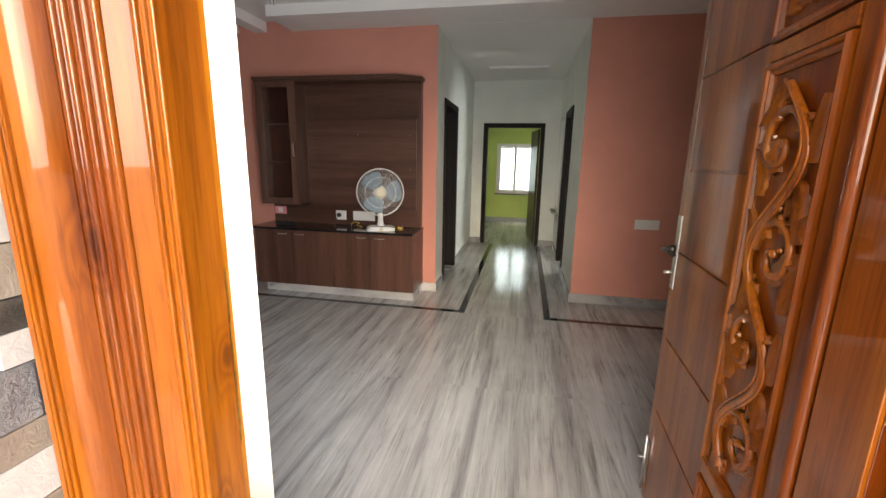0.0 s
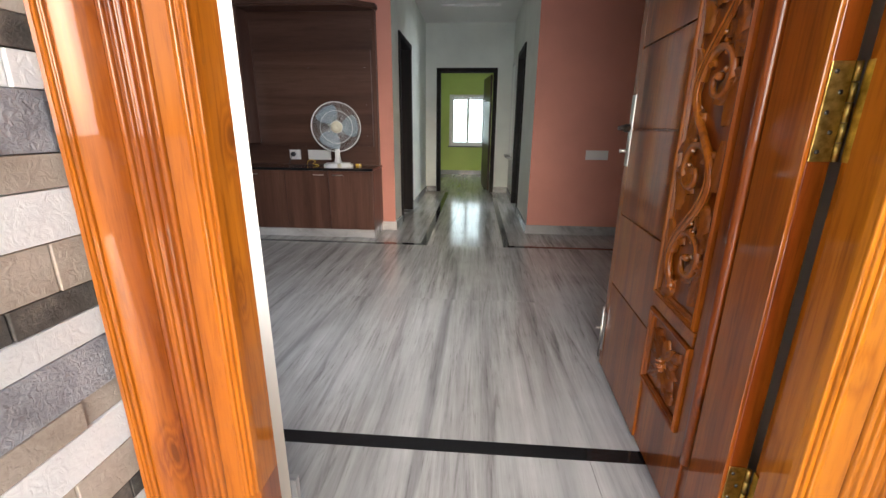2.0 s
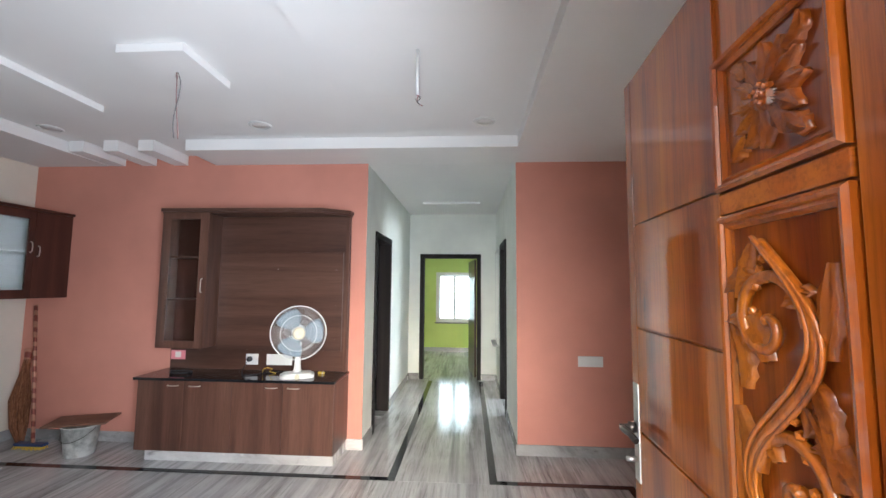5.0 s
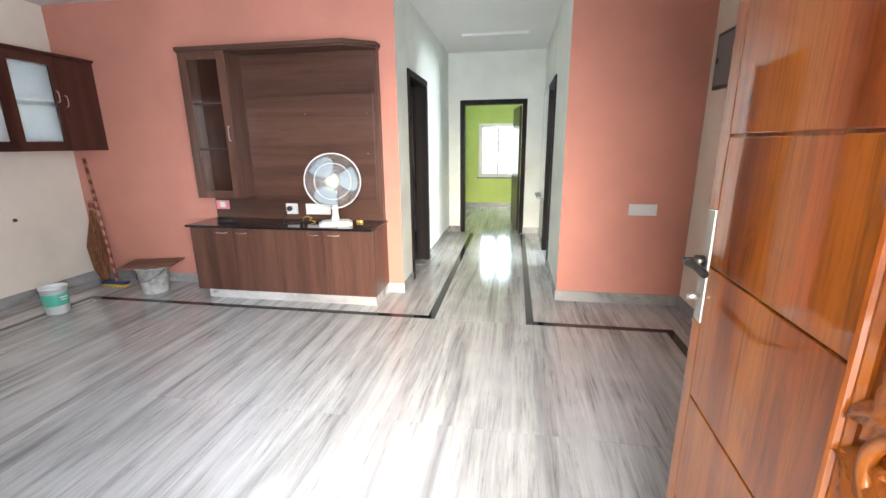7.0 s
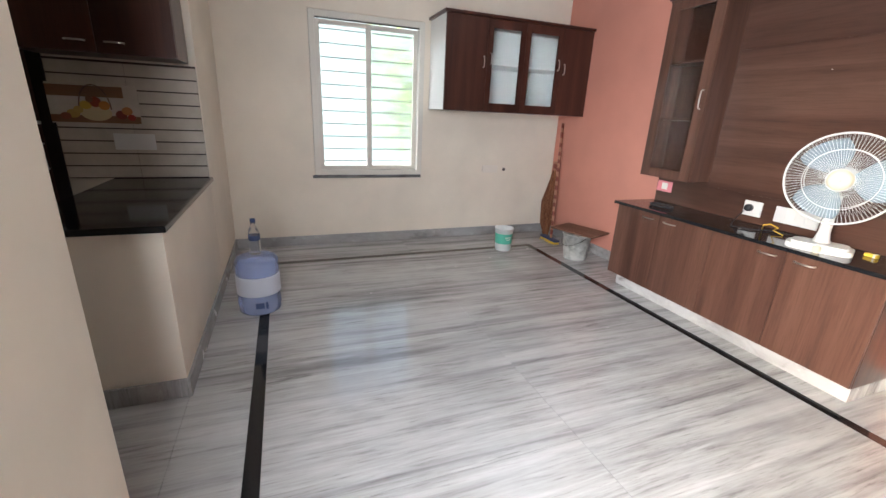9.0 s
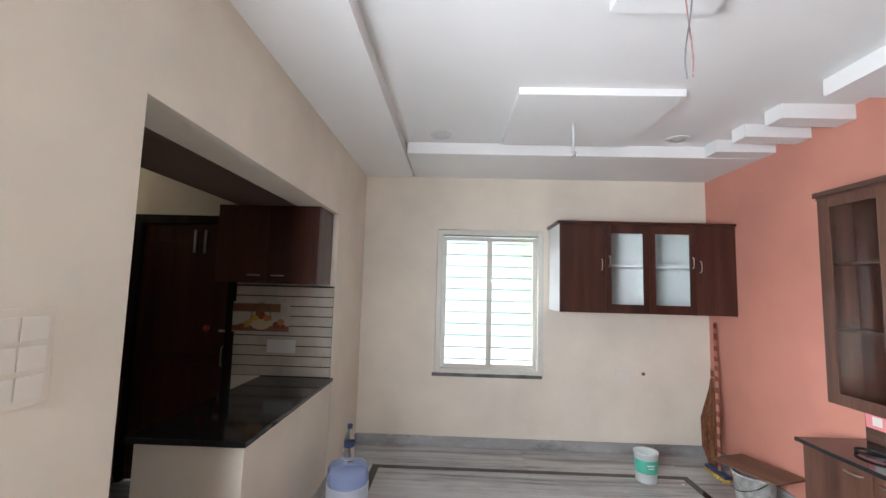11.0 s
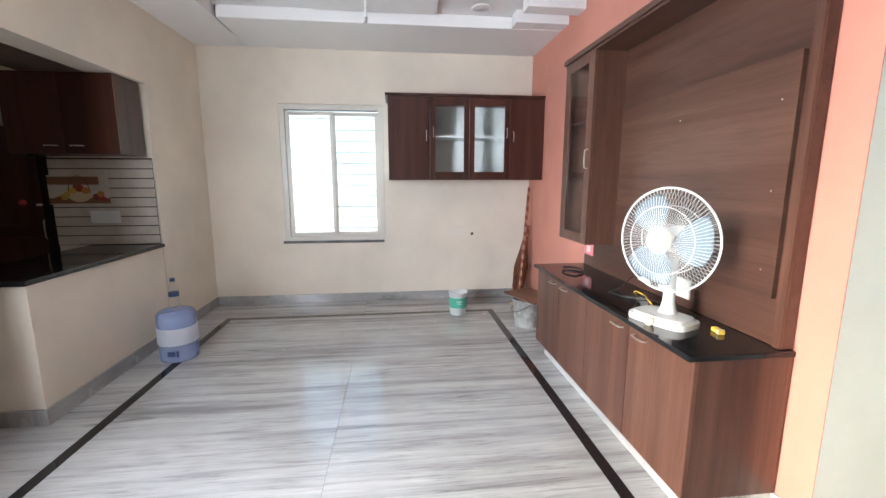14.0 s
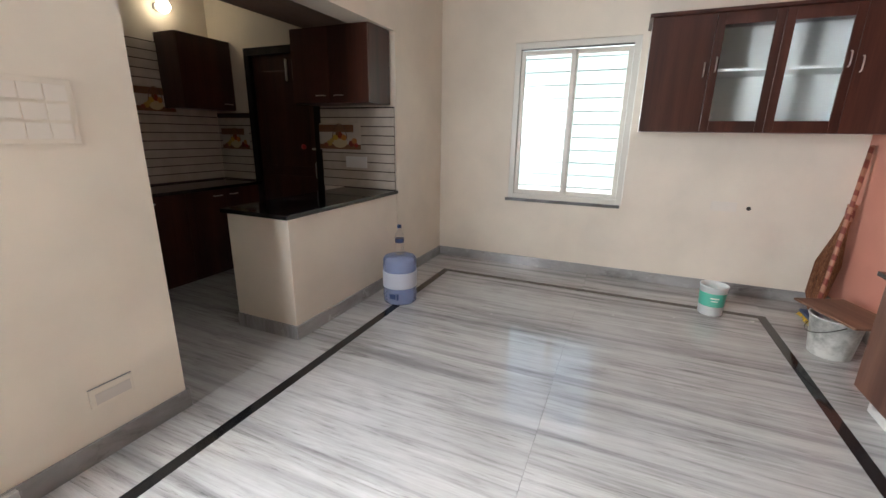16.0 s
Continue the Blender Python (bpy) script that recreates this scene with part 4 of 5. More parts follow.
part("head", boxes((-0.16, -0.045, 0.028, 0.14, 0.025, 0.055), bevel=0.008), BLUEPLASTIC, mop, "blue plastic brush head")
br = bmesh.new()
for k in range(120):
    x, y = random.uniform(-0.155, 0.135), random.uniform(-0.04, 0.02)
    tube([(x, y, 0.03), (x * 1.05, y * 1.3 - 0.005, 0.001)], 0.0035, 4, br)
part("bristles", br, YELLOWPLASTIC, mop, "yellow bristles")
broom = thing("grass_broom", pose(-3.72, 5.755, 0.0), "brown dry grass broom standing upright in the corner", "broom")
fb = bmesh.new()
for k in range(260):
    a, r = random.uniform(0, 2 * math.pi), random.random() ** 0.5
    x0, y0 = 0.02 * r * math.cos(a), 0.02 * r * math.sin(a)
    bend = random.uniform(0.8, 1.2)
    pts = [(x0 - 0.10, y0 + 0.12, 0.90), (-0.105 + 0.035 * r * math.cos(a), 0.10 + 0.03 * r * math.sin(a), 0.70), (-0.09 * bend + 0.075 * r * math.cos(a), 0.06 + 0.085 * r * math.sin(a), 0.42), (-0.02 + 0.065 * r * math.cos(a), 0.01 + 0.07 * r * math.sin(a), 0.18), (0.02 + 0.03 * r * math.cos(a), 0.025 * r * math.sin(a), 0.01 + random.uniform(0, 0.06))]
    tube(pts, 0.0035, 4, fb)
part("bristle_mass", fb, FIBRE, broom)["kind"] = "stuff"
part("binding", lathe([(0.0, 0.72), (0.030, 0.725), (0.030, 0.86), (0.0, 0.865)], 14, at=(-0.102, 0.115, 0.05)), STRIPE, broom)

meter = thing("meter_box", pose(2.268, 5.58, 2.05, 0, 0, -90), "grey electrical box with dark frame on the cream wall", "electrical box")
part("frame", boxes((-0.20, -0.035, -0.20, 0.20, 0.0, 0.20), bevel=0.004), BLACKPLASTIC, meter)
part("cover", boxes((-0.175, -0.040, -0.175, 0.175, -0.0355, 0.175), bevel=0.002), BARGREY, meter, "grey metal cover")
part("latch", boxes((-0.16, -0.048, -0.015, -0.135, -0.0405, 0.02), bevel=0.002), BLACKPLASTIC, meter)

# ---- ceiling fittings ----
DIFFUSER, _ = nodes_of("lamp_diffuser", 0.5, 0, (0.62, 0.60, 0.58))
for k, (x, y) in enumerate(((-1.08, 3.12), (-1.08, 5.13), (-2.98, 3.10), (0.83, 5.12), (0.83, 3.10), (-2.98, 5.12))):
    lamp = thing("ceiling_downlight", pose(x, y, Z_CEIL), "round white recessed downlight, switched off", "downlight", "ceiling downlights")
    part("rim", lathe([(0.068, -0.001), (0.072, -0.010), (0.090, -0.008), (0.094, -0.0005), (0.068, -0.0004)], 32), PLASTIC, lamp)
    part("diffuser", lathe([(0.0, -0.005), (0.066, -0.006), (0.0675, -0.001), (0.0, -0.0008)], 32), DIFFUSER, lamp)


WIREGREY, _ = nodes_of("grey_wire_sleeve", 0.5, 0, (0.16, 0.15, 0.15))
WIREROSE, _ = nodes_of("faded_red_wire_sleeve", 0.5, 0, (0.30, 0.16, 0.15))


def hanging_wire(x, y, drop, rod, label):
    ob = thing("ceiling_wire", pose(x, y, 2.904), label, "ceiling wire")
    if rod:
        part("rod", tube([(0, 0, 0.0), (0, 0, -rod)], 0.009, 10), PLASTIC, ob, "white conduit rod")
    part("hook", tube([(0.0, 0.0, -rod), (0.010, 0.0, -rod - 0.02), (0.0, 0.0, -rod - 0.04), (-0.010, 0.0, -rod - 0.02)], 0.0035, 6), METAL, ob)
    for s, mat in ((1, WIREGREY), (-1, WIREROSE)):
        pts = [(0.004 * s, 0.0, -rod)]
        for k in range(1, 10):
            f = k / 9
            pts.append((s * 0.012 * math.sin(5 * f + s) + 0.02 * f, 0.015 * math.sin(4 * f * s + 1) * s, -rod - drop * f))
        part("strand", tube(pts, 0.0032, 6), mat, ob)
    return ob


hanging_wire(-1.10, 4.155, 0.42, 0.0, "bare twisted wires hanging from a ceiling board")
hanging_wire(-2.56, 4.12, 0.05, 0.22, "short white rod with wire ends under a ceiling board")
hanging_wire(0.42, 3.98, 0.06, 0.26, "white rod with wire ends under the ceiling board")

# ---- doors of the corridor ----


def door_frame(name, m, w, h, depth, label):
    """Black frame round an opening; local x across, local -y to the corridor."""
    ob = tagged(thing(name, m, label, "door frame"), kind="structure")
    for x0, x1 in ((0.0, 0.07), (w - 0.07, w)):
        part("jamb", boxes((x0, -0.018, 0.0, x1, depth, h - 0.0705), bevel=0.004), EBONY, ob)
    part("head", boxes((0.0, -0.018, h - 0.07, w, depth, h), bevel=0.004), EBONY, ob)
    return ob


def leaf_door(name, m, w, h, label):
    ob = thing(name, m, label, "door")
    part("leaf", boxes((0.0, 0.0, 0.01, w, 0.035, h), bevel=0.002), MAHOGANY, ob)
    for z0, z1 in ((0.18, 0.95), (1.05, h - 0.15)):
        part("panel", boxes((0.12, -0.008, z0, w - 0.12, -0.0005, z1), bevel=0.004), MAHOGANY, ob)
    handle_bar("handle", 0.16, ob, (w - 0.06, 0.0, 1.02), "Z", label="steel pull handle")
    part("latch", boxes((w - 0.10, -0.02, 1.22, w - 0.02, -0.0005, 1.24), bevel=0.003), METAL, ob)
    return ob


door_frame("door_2", pose(C_W, 6.33, 0, 0, 0, 90), 0.92, 2.20, 0.15, "black wooden door frame in the corridor")
leaf_door("inner_door", pose(-0.495, 7.17, 0, 0, 0, 176), 0.78, 2.12, "dark wooden side-room door standing open")
door_frame("door_3", pose(C_E, 7.95, 0, 0, 0, -90), 0.90, 2.20, 0.15, "black wooden door frame in the corridor")
leaf_door("inner_door", pose(1.34, 7.86, 0, 0, 0, 3), 0.76, 2.12, "dark wooden side-room door standing open")
door_frame("door_4", pose(-0.145, Y_FAR, 0), 1.06, 2.145, 0.15, "black wooden door frame at the corridor end")
leaf_door("bedroom_door", pose(0.84, 9.18, 0, 0, 0, 97), 0.86, 2.06, "dark brown bedroom door standing open")
mir = thing("wash_mirror", pose(1.173, 8.60, 0.70, 0, 0, -90), "tall white-framed mirror with a small ledge", "mirror")
part("frame", boxes((-0.30, -0.02, 0.0, 0.30, 0.0, 0.03), (-0.30, -0.02, 1.45, 0.30, 0.0, 1.48), (-0.30, -0.02, 0.0305, -0.27, 0.0, 1.4495), (0.27, -0.02, 0.0305, 0.30, 0.0, 1.4495), bevel=0.003), PLASTIC, mir)
part("glass", boxes((-0.2695, -0.012, 0.0305, 0.2695, -0.003, 1.4495)), MIRROR, mir, "silvered mirror glass")
part("ledge", boxes((-0.30, -0.09, -0.03, 0.30, 0.0, -0.001), bevel=0.004), PALESKIRT, mir)
structure("corridor_ceiling_board", boxes((0.02, 7.9, 2.819, 0.87, 8.8, 2.8485)), CEILING, "flat white plaster ceiling board in the corridor", "ceiling")
for x in (0.1, 0.55):
    structure("bedroom_ceiling_board", boxes((x, 10.2, 2.50, x + 0.35, 10.9, 2.8495)), CEILING, "white plaster ceiling board in the bedroom", "ceiling")

# ---- kitchen ----
cnt = thing("breakfast_counter", pose(-2.262, 1.97, 0.0), "cream plastered half-wall counter in the kitchen opening", "counter")
part("base", boxes((-0.705, -0.27, 0.0, 0.695, 0.279, 0.849), bevel=0.004), CREAM, cnt)
slab = thing("counter_granite", pose(-2.262, 1.97, 0.85), "polished black granite slab on the half-wall counter", "worktop")
part("slab", boxes((-0.705, -0.30, 0.0, 0.725, 0.30, 0.03), bevel=0.005), GRANITE, slab)


def cupboard(name, m, w, d, h, doors, label, low_handles=True, mat=None):
    """A closed cabinet; local x across, doors on local -y."""
    ob = thing(name, m, label, "cabinet")
    part("body", boxes((0.0, 0.019, 0.0, w, d, h), bevel=0.001), mat or MAHOGANY, ob)
    for k in range(doors):
        x0, x1 = w * k / doors + 0.002, w * (k + 1) / doors - 0.002
        dd = part("door", boxes((x0, 0.0, 0.002, x1, 0.018, h - 0.002), bevel=0.0015), mat or MAHOGANY, ob)
        hx = x1 - 0.09 if k % 2 == 0 else x0 + 0.09
        handle_bar("handle", 0.09, dd, (hx, 0.0, 0.06 if low_handles else h - 0.06))
    return ob


structure("kitchen_loft", boxes((-2.957, 1.55, 2.242, -0.362, 2.0175, 2.32), bevel=0.002), LOFT, "brown loft shelf above the kitchen wall cabinet", "loft shelf")
cupboard("kitchen_wall_cabinet", pose(-2.613, 1.42, 1.638, 0, 0, 90), 0.79, 0.332, 0.60, 2, "mahogany kitchen wall cabinet above striped tiles")
cupboard("corner_wall_cabinet", pose(-2.375, 0.31, 1.60, 0, 0, 180), 0.575, 0.305, 0.67, 1, "dark mahogany wall cabinet in the kitchen corner")
for k in range(3):
    cupboard("kitchen_base_cabinet", pose(-0.40 - k * 0.84, 0.55, 0.0, 0, 0, 180), 0.835, 0.54, 0.84, 2, "dark mahogany kitchen base cabinet under granite", False)
kt = thing("kitchen_granite", pose(-1.66, 0.28, 0.842), "black granite worktop along the kitchen wall", "worktop")
part("slab", boxes((-1.29, -0.275, 0.0, 1.29, 0.30, 0.03), bevel=0.004), GRANITE, kt)
kd = leaf_door("kitchen_door", pose(-2.985, 0.56, 0, 0, 0, 90), 0.82, 2.13, "dark mahogany kitchen door with steel bolts, closed")
for x in (0.46, 0.55):
    part("bolt", tube([(x, -0.016, 1.88), (x, -0.016, 2.08)], 0.011, 8), METAL, kd, "steel door bolt")
part("knob", lathe([(0.0, 0.0), (0.02, -0.005), (0.026, -0.03), (0.0, -0.04)], 14, "Y", at=(0.62, 0, 1.25)), REDPLASTIC, kd)
door_frame("door_5", pose(-2.957, 0.50, 0, 0, 0, 90), 0.92, 2.20, 0.06, "dark wooden kitchen door frame")
TILE, _tb = nodes_of("cream_striped_tile", 0.2, 0, (0.52, 0.46, 0.39))
_v = coords(TILE, (1, 1, 1))
link(TILE, ramp(TILE, noise_tex(TILE, _v, 7, 4), [(0.3, (0.46, 0.41, 0.34)), (0.7, (0.58, 0.52, 0.45))]), _tb.inputs["Base Color"])
GROOVE, _ = nodes_of("dark_tile_groove", 0.5, 0, (0.035, 0.022, 0.018))
BAND, _ = nodes_of("brown_tile_band", 0.25, 0, (0.20, 0.11, 0.06))
tile_w = structure("kitchen_tiles_west", boxes((-2.959, 1.425, 0.88, -2.950, 2.245, 1.625)), GROOVE, "cream kitchen wall tiles with dark grooves", "tiles")
tile_c = structure("kitchen_tiles_corner", boxes((-2.959, 0.0085, 0.872, -2.950, 0.495, 1.58)), GROOVE, "cream kitchen wall tiles with dark grooves", "tiles")
tile_s = structure("kitchen_tiles_south", boxes((-2.945, 0.001, 0.872, -0.365, 0.008, 2.19)), GROOVE, "cream kitchen wall tiles with dark grooves", "tiles")


def fruit_tile(m):
    """A printed tile: brown bands above and below a fruit basket drawn in flat shapes."""
    ob = thing("fruit_picture_tile", m, "printed kitchen tile with a fruit basket and brown bands", "tile")
    part("field", boxes((0.0, -0.003, 0.0, 0.48, 0.0, 0.245)), TILE, ob)
    part("upper_band", boxes((0.0, -0.0036, 0.165, 0.40, -0.0031, 0.232)), BAND, ob, "brown printed band")
    part("lower_band", boxes((0.0, -0.0036, 0.006, 0.478, -0.0031, 0.052)), BAND, ob, "brown printed band")

    def disc(name, x, z, rx, rz, color, lift):
        mm, _ = nodes_of("print_" + name, 0.25, 0, color)
        bm = prism([(x + rx * math.cos(2 * math.pi * k / 18), z + rz * math.sin(2 * math.pi * k / 18)) for k in range(18)], 0.0, 0.0006)
        bmesh.ops.transform(bm, matrix=Matrix(((1, 0, 0, 0), (0, 0, -1, -0.0036 - lift), (0, 1, 0, 0), (0, 0, 0, 1))), verts=bm.verts)
        part(name, bm, mm, ob)
    disc("basket", 0.24, 0.068, 0.085, 0.05, (0.58, 0.47, 0.27), 0.0002)
    for k, (name, x, z, rx, rz, color) in enumerate((
            ("lemon", 0.19, 0.115, 0.033, 0.026, (0.55, 0.36, 0.07)), ("apple", 0.245, 0.135, 0.032, 0.032, (0.27, 0.06, 0.03)),
            ("orange", 0.29, 0.115, 0.03, 0.028, (0.50, 0.20, 0.05)), ("grape", 0.215, 0.15, 0.02, 0.02, (0.20, 0.10, 0.05)),
            ("plum", 0.375, 0.06, 0.032, 0.028, (0.20, 0.05, 0.04)), ("peach", 0.41, 0.085, 0.03, 0.026, (0.45, 0.20, 0.08)),
            ("cherry", 0.43, 0.045, 0.022, 0.02, (0.30, 0.05, 0.04)), ("pear", 0.12, 0.06, 0.036, 0.026, (0.46, 0.30, 0.09)),
            ("fig", 0.08, 0.045, 0.028, 0.022, (0.25, 0.10, 0.06)), ("quince", 0.15, 0.085, 0.026, 0.022, (0.48, 0.33, 0.10)))):
        disc(name, x, z, rx, rz, color, 0.0009 + 0.0007 * k)
    part("basket_handle", tube([(0.24 + 0.085 * math.cos(math.pi * k / 14), -0.0046, 0.09 + 0.15 * math.sin(math.pi * k / 14)) for k in range(15)], 0.004, 5), PLYWOOD, ob)
    return ob


fruit_tile(pose(-2.9405, 1.41, 1.235, 0, 0, 90))
fruit_tile(pose(-2.10, 0.0165, 1.56, 0, 0, 180) @ Matrix.Diagonal((0.8, 1, 0.95, 1)))
fruit_tile(pose(-2.9405, 0.06, 1.20, 0, 0, 90) @ Matrix.Diagonal((0.85, 1, 0.95, 1)))
fruit_tile(pose(-1.50, 0.0165, 1.56, 0, 0, 180) @ Matrix.Diagonal((0.8, 1, 0.95, 1)))
bulb_m, bb = nodes_of("lit_bulb", 0.4, 0, (1, 0.85, 0.6))
bb.inputs["Emission Color"].default_value = (1.0, 0.84, 0.58, 1)
bb.inputs["Emission Strength"].default_value = 2.5
lampk = thing("wall_lamp", pose(-2.45, 0.0, 2.50), "small lit round wall lamp in the kitchen", "lamp")
part("holder", lathe([(0.0, 0.0), (0.04, 0.0), (0.036, 0.04), (0.0, 0.045)], 18, "Y"), PLASTIC, lampk)
part("bulb", lathe([(0.0, 0.045), (0.03, 0.05), (0.06, 0.085), (0.062, 0.105), (0.045, 0.14), (0.0, 0.155)], 20, "Y"), bulb_m, lampk, "glowing warm bulb")

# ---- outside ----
# near-black boards whose emission stands in for the bright sky behind the windows
GLOW, gb = nodes_of("glowing_sky_backdrop", 1.0, 0, (0.04, 0.05, 0.05))
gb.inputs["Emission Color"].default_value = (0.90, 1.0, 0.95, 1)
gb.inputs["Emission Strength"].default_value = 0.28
GLOW_N, gn = nodes_of("glowing_north_backdrop", 1.0, 0, (0.04, 0.05, 0.05))
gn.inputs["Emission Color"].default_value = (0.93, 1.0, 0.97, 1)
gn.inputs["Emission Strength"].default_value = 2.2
tagged(new("backdrop_west", mesh_of("backdrop_west", boxes((-14.0, -8, -0.16, -13.9, 14, 6)), GLOW)), "glowing board standing in for bright sky outside the window", "backdrop", kind="structure")
tagged(new("backdrop_north", mesh_of("backdrop_north", boxes((-8, 22, -0.16, 9, 22.1, 9)), GLOW_N)), "glowing board standing in for bright sky outside the window", "backdrop", kind="structure")

LEAFM, lb = nodes_of("tree_leaf", 0.5, 0, (0.09, 0.16, 0.035))
geo = add(LEAFM, "ShaderNodeNewGeometry")
link(LEAFM, ramp(LEAFM, geo.outputs["Random Per Island"], [(0.0, (0.16, 0.22, 0.08)), (1.0, (0.28, 0.38, 0.14))]), lb.inputs["Base Color"])
BARK = wood("bark", (0.05, 0.035, 0.025), (0.10, 0.07, 0.05), (0.16, 0.12, 0.09), 2, 0.9, grain=0.8)
tree = thing("garden_tree", pose(-8.6, 5.6, -0.16), "leafy green tree standing outside the window", "tree")
part("trunk", tube([(0, 0, 0), (0.05, 0.03, 0.7), (-0.04, 0.08, 1.4), (0.02, 0.0, 2.2)], 0.10, 10, taper=lambda f: 1.2 - 0.6 * f), BARK, tree)
limbs = bmesh.new()
for k in range(9):
    a, z = k * 2.4, 0.9 + 0.14 * k
    tube([(0.0, 0.03, z), (0.4 * math.cos(a), 0.4 * math.sin(a), z + 0.35), (0.8 * math.cos(a), 0.8 * math.sin(a), z + 0.55)], 0.03, 6, limbs, taper=lambda f: 1.2 - 0.9 * f)
part("limbs", limbs, BARK, tree)
crown = bmesh.new()
for k in range(1500):
    a, r, z = random.uniform(0, 6.283), random.uniform(0.1, 1.15) ** 0.7, random.uniform(0.9, 3.0)
    c = Vector((r * math.cos(a), r * math.sin(a), z + 0.3 * math.sin(3 * a)))
    m = Matrix.Translation(c) @ Euler((random.uniform(-1, 1), random.uniform(-1, 1), a)).to_matrix().to_4x4()
    vs = [crown.verts.new(m @ Vector(p)) for p in ((0, -0.035, 0), (0.09, -0.02, 0.012), (0.13, 0, 0), (0.09, 0.02, 0.012), (0, 0.035, 0))]
    crown.faces.new(vs)
part("crown", crown, LEAFM, tree)

# ---- skirting ----


def skirt(rows, mat, label="grey marble skirting along the wall"):
    return structure("baseboard", boxes(*rows, bevel=0.0015), mat, label, "skirting")


H_SK = 0.10
skirt([(X_W, Y_S, 0, OPEN_W, Y_S + 0.014, H_SK)], SKIRT)
skirt([(-2.966, 2.2495, 0, -1.552, 2.264, H_SK), (-1.5665, 1.70, 0, -1.5525, 2.249, H_SK)], SKIRT)
skirt([(OPEN_E + 0.0, Y_S, 0, 0.020, Y_S + 0.014, H_SK), (OPEN_E - 0.014, 2.02, 0, OPEN_E - 0.0005, Y_S + 0.014, H_SK)], SKIRT)
skirt([(-0.080, Y_S + 0.0145, 0, 0.036, Y_S + 0.04, H_SK)], PALESKIRT, "white skirting return beside the entrance")
skirt([(1.31, Y_S, 0, X_E, Y_S + 0.014, H_SK)], SKIRT)
skirt([(X_W, Y_S + 0.0145, 0, X_W + 0.014, Y_N - 0.0145, H_SK)], SKIRT_Y)
skirt([(X_E - 0.014, Y_S + 0.0145, 0, X_E, Y_N - 0.0145, H_SK)], SKIRT_Y)
skirt([(X_W, Y_N - 0.014, 0, -2.37, Y_N, H_SK)], SKIRT)
skirt([(-0.49, Y_N - 0.014, 0, C_W + 0.014, Y_N, H_SK)], PALESKIRT, "pale marble skirting at the corridor corner")
skirt([(C_E - 0.014, Y_N - 0.014, 0, X_E, Y_N, H_SK)], SKIRT)
skirt([(C_W, Y_N + 0.0005, 0, C_W + 0.014, 6.33, H_SK), (C_W, 7.25, 0, C_W + 0.014, Y_FAR, H_SK)], SKIRT_Y)
skirt([(C_E - 0.014, Y_N + 0.0005, 0, C_E, 7.05, H_SK), (C_E - 0.014, 7.95, 0, C_E, Y_FAR, H_SK)], SKIRT_Y)
skirt([(C_W + 0.0145, Y_FAR - 0.014, 0, -0.15, Y_FAR, H_SK), (0.92, Y_FAR - 0.014, 0, C_E - 0.0145, Y_FAR, H_SK)], SKIRT)
skirt([(-1.6, 11.986, 0, 2.4, 12.0, H_SK)], SKIRT)

# ---- floor slabs and border strips ----
B0, B1, BN0, BN1, BW0, BW1, BE0, BE1 = 2.535, 2.600, 5.325, 5.390, -3.475, -3.41, 1.975, 2.04
L0, L1, R0, R1 = 0.035, 0.10, 0.88, 0.945
GAP = 0.0008


def strip(*r):
    x0, y0, x1, y1 = r
    part("border_strip", boxes((x0 + GAP, y0 + GAP, -0.005, x1 - GAP, y1 - GAP, 0.0)), GRANITE, floor, "black granite border strip")


def slabs(x0, y0, x1, y1, nx, ny, mat):
    for i in range(nx):
        for j in range(ny):
            a, b = x0 + (x1 - x0) * i / nx, x0 + (x1 - x0) * (i + 1) / nx
            c, d = y0 + (y1 - y0) * j / ny, y0 + (y1 - y0) * (j + 1) / ny
            part("slab", boxes((a + GAP, c + GAP, -0.005, b - GAP, d - GAP, random.uniform(-0.0004, 0.0))), mat, floor)


strip(BW0, B0, BE1, B1)
strip(BW0, B1, BW1, BN0)
strip(BE0, B1, BE1, BN0)
strip(BW0, BN0, L1, BN1)
strip(R0, BN0, BE1, BN1)
strip(L0, BN1, L1, 8.90)
strip(R0, BN1, R1, 8.90)
slabs(BW1, B1, BE0, 3.96, 4, 1, MARBLE)
slabs(BW1, 3.96, BE0, BN0, 4, 1, MARBLE)
slabs(L1, BN0, R0, 8.90, 1, 3, MARBLE)
slabs(X_W, Y_S, X_E, B0, 5, 1, MARBLE)
slabs(X_W, B0, BW0, BN1, 1, 2, MARBLE)
slabs(BE1, B0, X_E, BN1, 1, 2, MARBLE)
slabs(X_W, BN1, C_W, Y_N, 3, 1, MARBLE)
slabs(C_W, BN1, L0, Y_FAR, 1, 3, MARBLE)
slabs(R1, BN1, C_E, Y_FAR, 1, 3, MARBLE)
slabs(C_E, BN1, X_E, Y_N, 1, 1, MARBLE)
slabs(L0, 8.90, R1, Y_FAR + 0.15, 1, 1, MARBLE)
slabs(-1.6, Y_FAR + 0.15, 2.4, 12.0, 4, 2, MARBLE)
slabs(-2.96, 0.0, -0.36, Y_S, 3, 2, MARBLE)
slabs(0.12, 1.83, 1.20, Y_S, 1, 1, MARBLE)
part("slab", boxes((-0.03, -3.0, -0.15, 1.36, 1.828, -0.006)), MARBLE, floor, "marble slab outside the entrance")

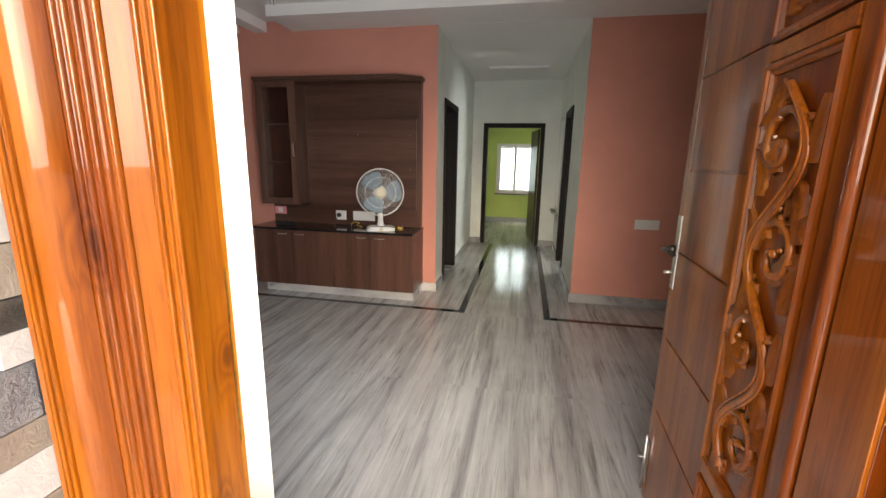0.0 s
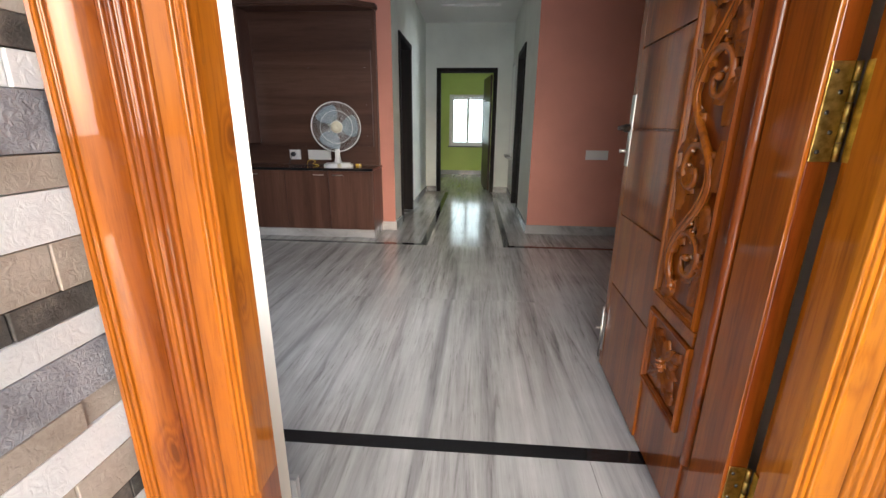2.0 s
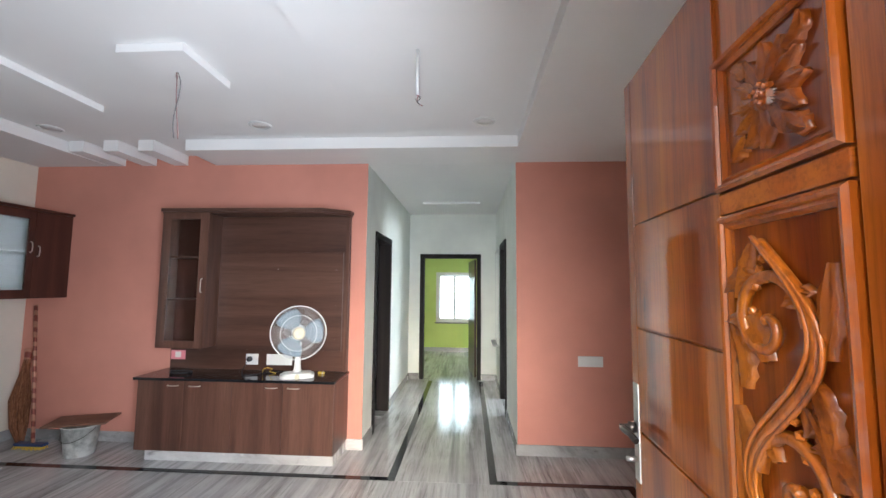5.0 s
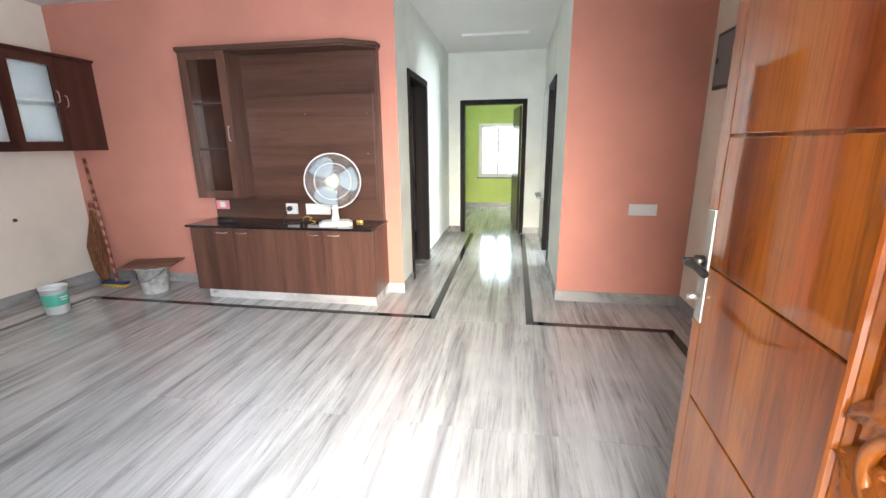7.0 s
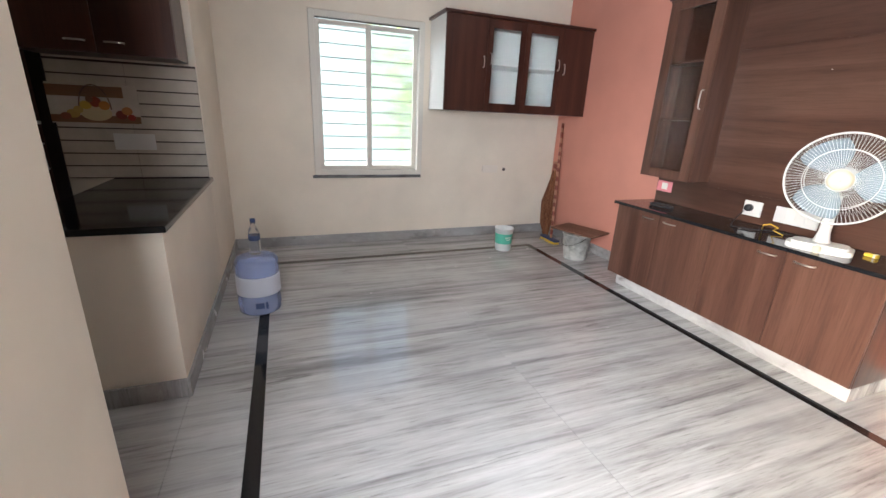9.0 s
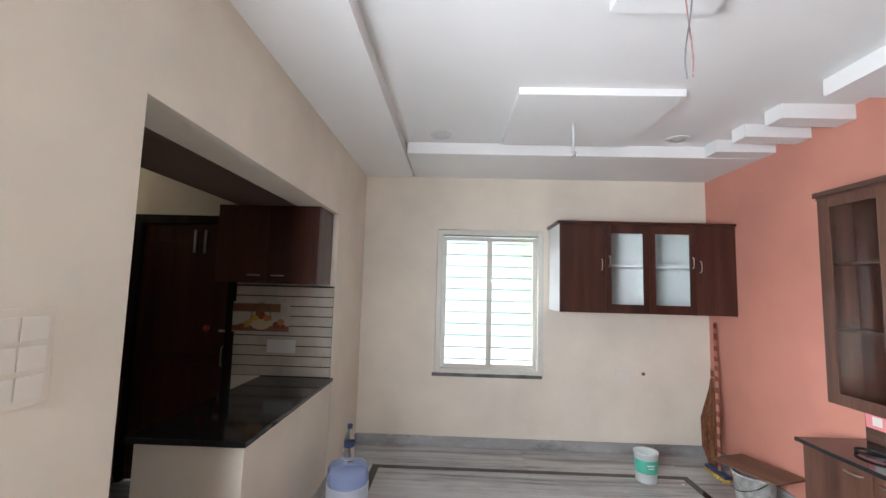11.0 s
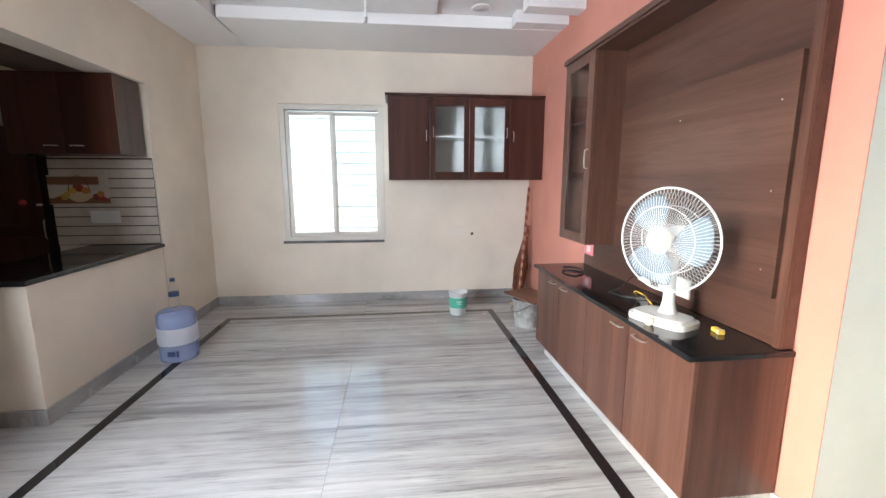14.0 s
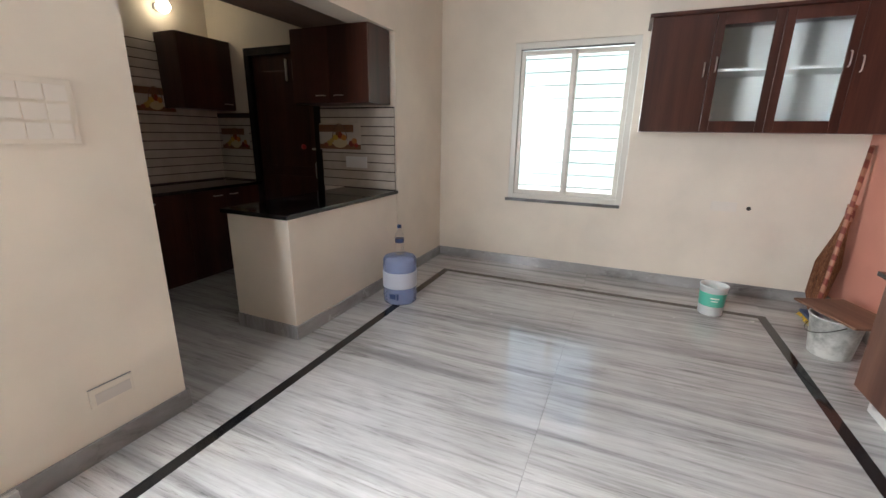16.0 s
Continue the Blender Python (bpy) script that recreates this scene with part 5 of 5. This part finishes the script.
# ---- kitchen tile rows ----
for r in range(16):
    z = 0.886 + r * 0.0815
    if r < 9:
        for k in range(2):
            part("tile", boxes((-2.9495, 1.428 + k * 0.41, z, -2.942, 1.836 + k * 0.41, z + 0.073), bevel=0.0012), TILE, tile_w)
    if r < 8:
        part("tile", boxes((-2.9495, 0.017, z, -2.942, 0.49, z + 0.073), bevel=0.0012), TILE, tile_c)
    for k in range(6):
        part("tile", boxes((-2.94 + k * 0.43, 0.0085, z, -2.512 + k * 0.43, 0.0155, z + 0.073), bevel=0.0012), TILE, tile_s)

# ---- specks of plaster on the floor ----
for x, y, s in ((-2.95, 4.25, 0.014), (-3.30, 5.26, 0.018), (-2.55, 3.35, 0.010), (-1.55, 4.85, 0.009), (-3.12, 4.70, 0.011)):
    chip = thing("plaster_crumb", pose(x, y, 0.0, 0, 0, x * 300), "small dark crumb of dried plaster on the floor", "debris", "crumbs on the floor")
    bm = bmesh.new()
    bmesh.ops.create_icosphere(bm, subdivisions=1, radius=s, matrix=Matrix.Translation((0, 0, s * 0.35)) @ Matrix.Diagonal((1, 0.7, 0.35, 1)))
    for v in bm.verts:
        v.co.x += random.uniform(-0.2, 0.2) * s
        v.co.y += random.uniform(-0.2, 0.2) * s
    part("crumb", bm, GREYBUCKET, chip)

# ---- cladding beside the entrance ----


def stone(name, a, b, c, scale, relief):
    m, bs = nodes_of(name, 0.75, color=b)
    v = coords(m, (1, 1, 1))
    info = add(m, "ShaderNodeObjectInfo")
    base = ramp(m, noise_tex(m, v, scale, 6, 0.65), [(0.3, a), (0.5, b), (0.7, c)])
    tint = ramp(m, info.outputs["Random"], [(0.0, (0.82, 0.82, 0.82)), (1.0, (1.0, 1.0, 1.0))])
    link(m, mixed(m, 1.0, base, tint, "MULTIPLY"), bs.inputs["Base Color"])
    bump(m, bs, noise_tex(m, v, scale * 6, 5, 0.6, 1.0), relief, 0.006)
    return m


ST_WHITE = stone("white_ledge_stone", (0.76, 0.76, 0.77), (0.84, 0.84, 0.84), (0.88, 0.88, 0.88), 9, 0.35)
ST_GREY = stone("grey_ledge_stone", (0.26, 0.26, 0.28), (0.38, 0.38, 0.41), (0.50, 0.50, 0.53), 16, 1.0)
ST_BROWN = stone("brown_ledge_stone", (0.36, 0.30, 0.24), (0.48, 0.41, 0.34), (0.58, 0.51, 0.43), 10, 0.4)
ST_DARK = stone("dark_ledge_stone", (0.04, 0.035, 0.03), (0.10, 0.09, 0.08), (0.22, 0.19, 0.16), 22, 0.5)
PERIOD = ((0.045, ST_DARK), (0.075, ST_BROWN), (0.075, ST_WHITE), (0.05, ST_BROWN), (0.085, ST_GREY), (0.05, ST_WHITE))
for side, x_wall, y_end in ((1, -0.058, 0.62), (-1, 1.385, 1.35)):
    backing = structure("cladding", boxes((min(x_wall, x_wall + side * 0.004), y_end, -0.16, max(x_wall, x_wall + side * 0.004), 1.968, 3.1)), ST_GREY, "stacked stone cladding in white, grey and brown strips", "cladding")
    z = 0.885 - 0.05 - 0.33 - 0.38
    while z < 2.3:
        for hgt, mat in PERIOD:
            y = y_end + random.uniform(-0.3, 0.0)
            while y < 1.968:
                n = y + random.uniform(0.14, 0.36)
                a, b = max(y_end, y), min(1.967, n)
                if b - a > 0.02:
                    out = 0.012 + random.uniform(0.0, 0.010)
                    xa, xb = sorted((x_wall + side * 0.0045, x_wall + side * out))
                    part("stone_strip", boxes((xa, a + 0.001, z + 0.001, xb, b - 0.001, z + hgt - 0.001), bevel=0.0015), mat, backing)
                y = n
            z += hgt
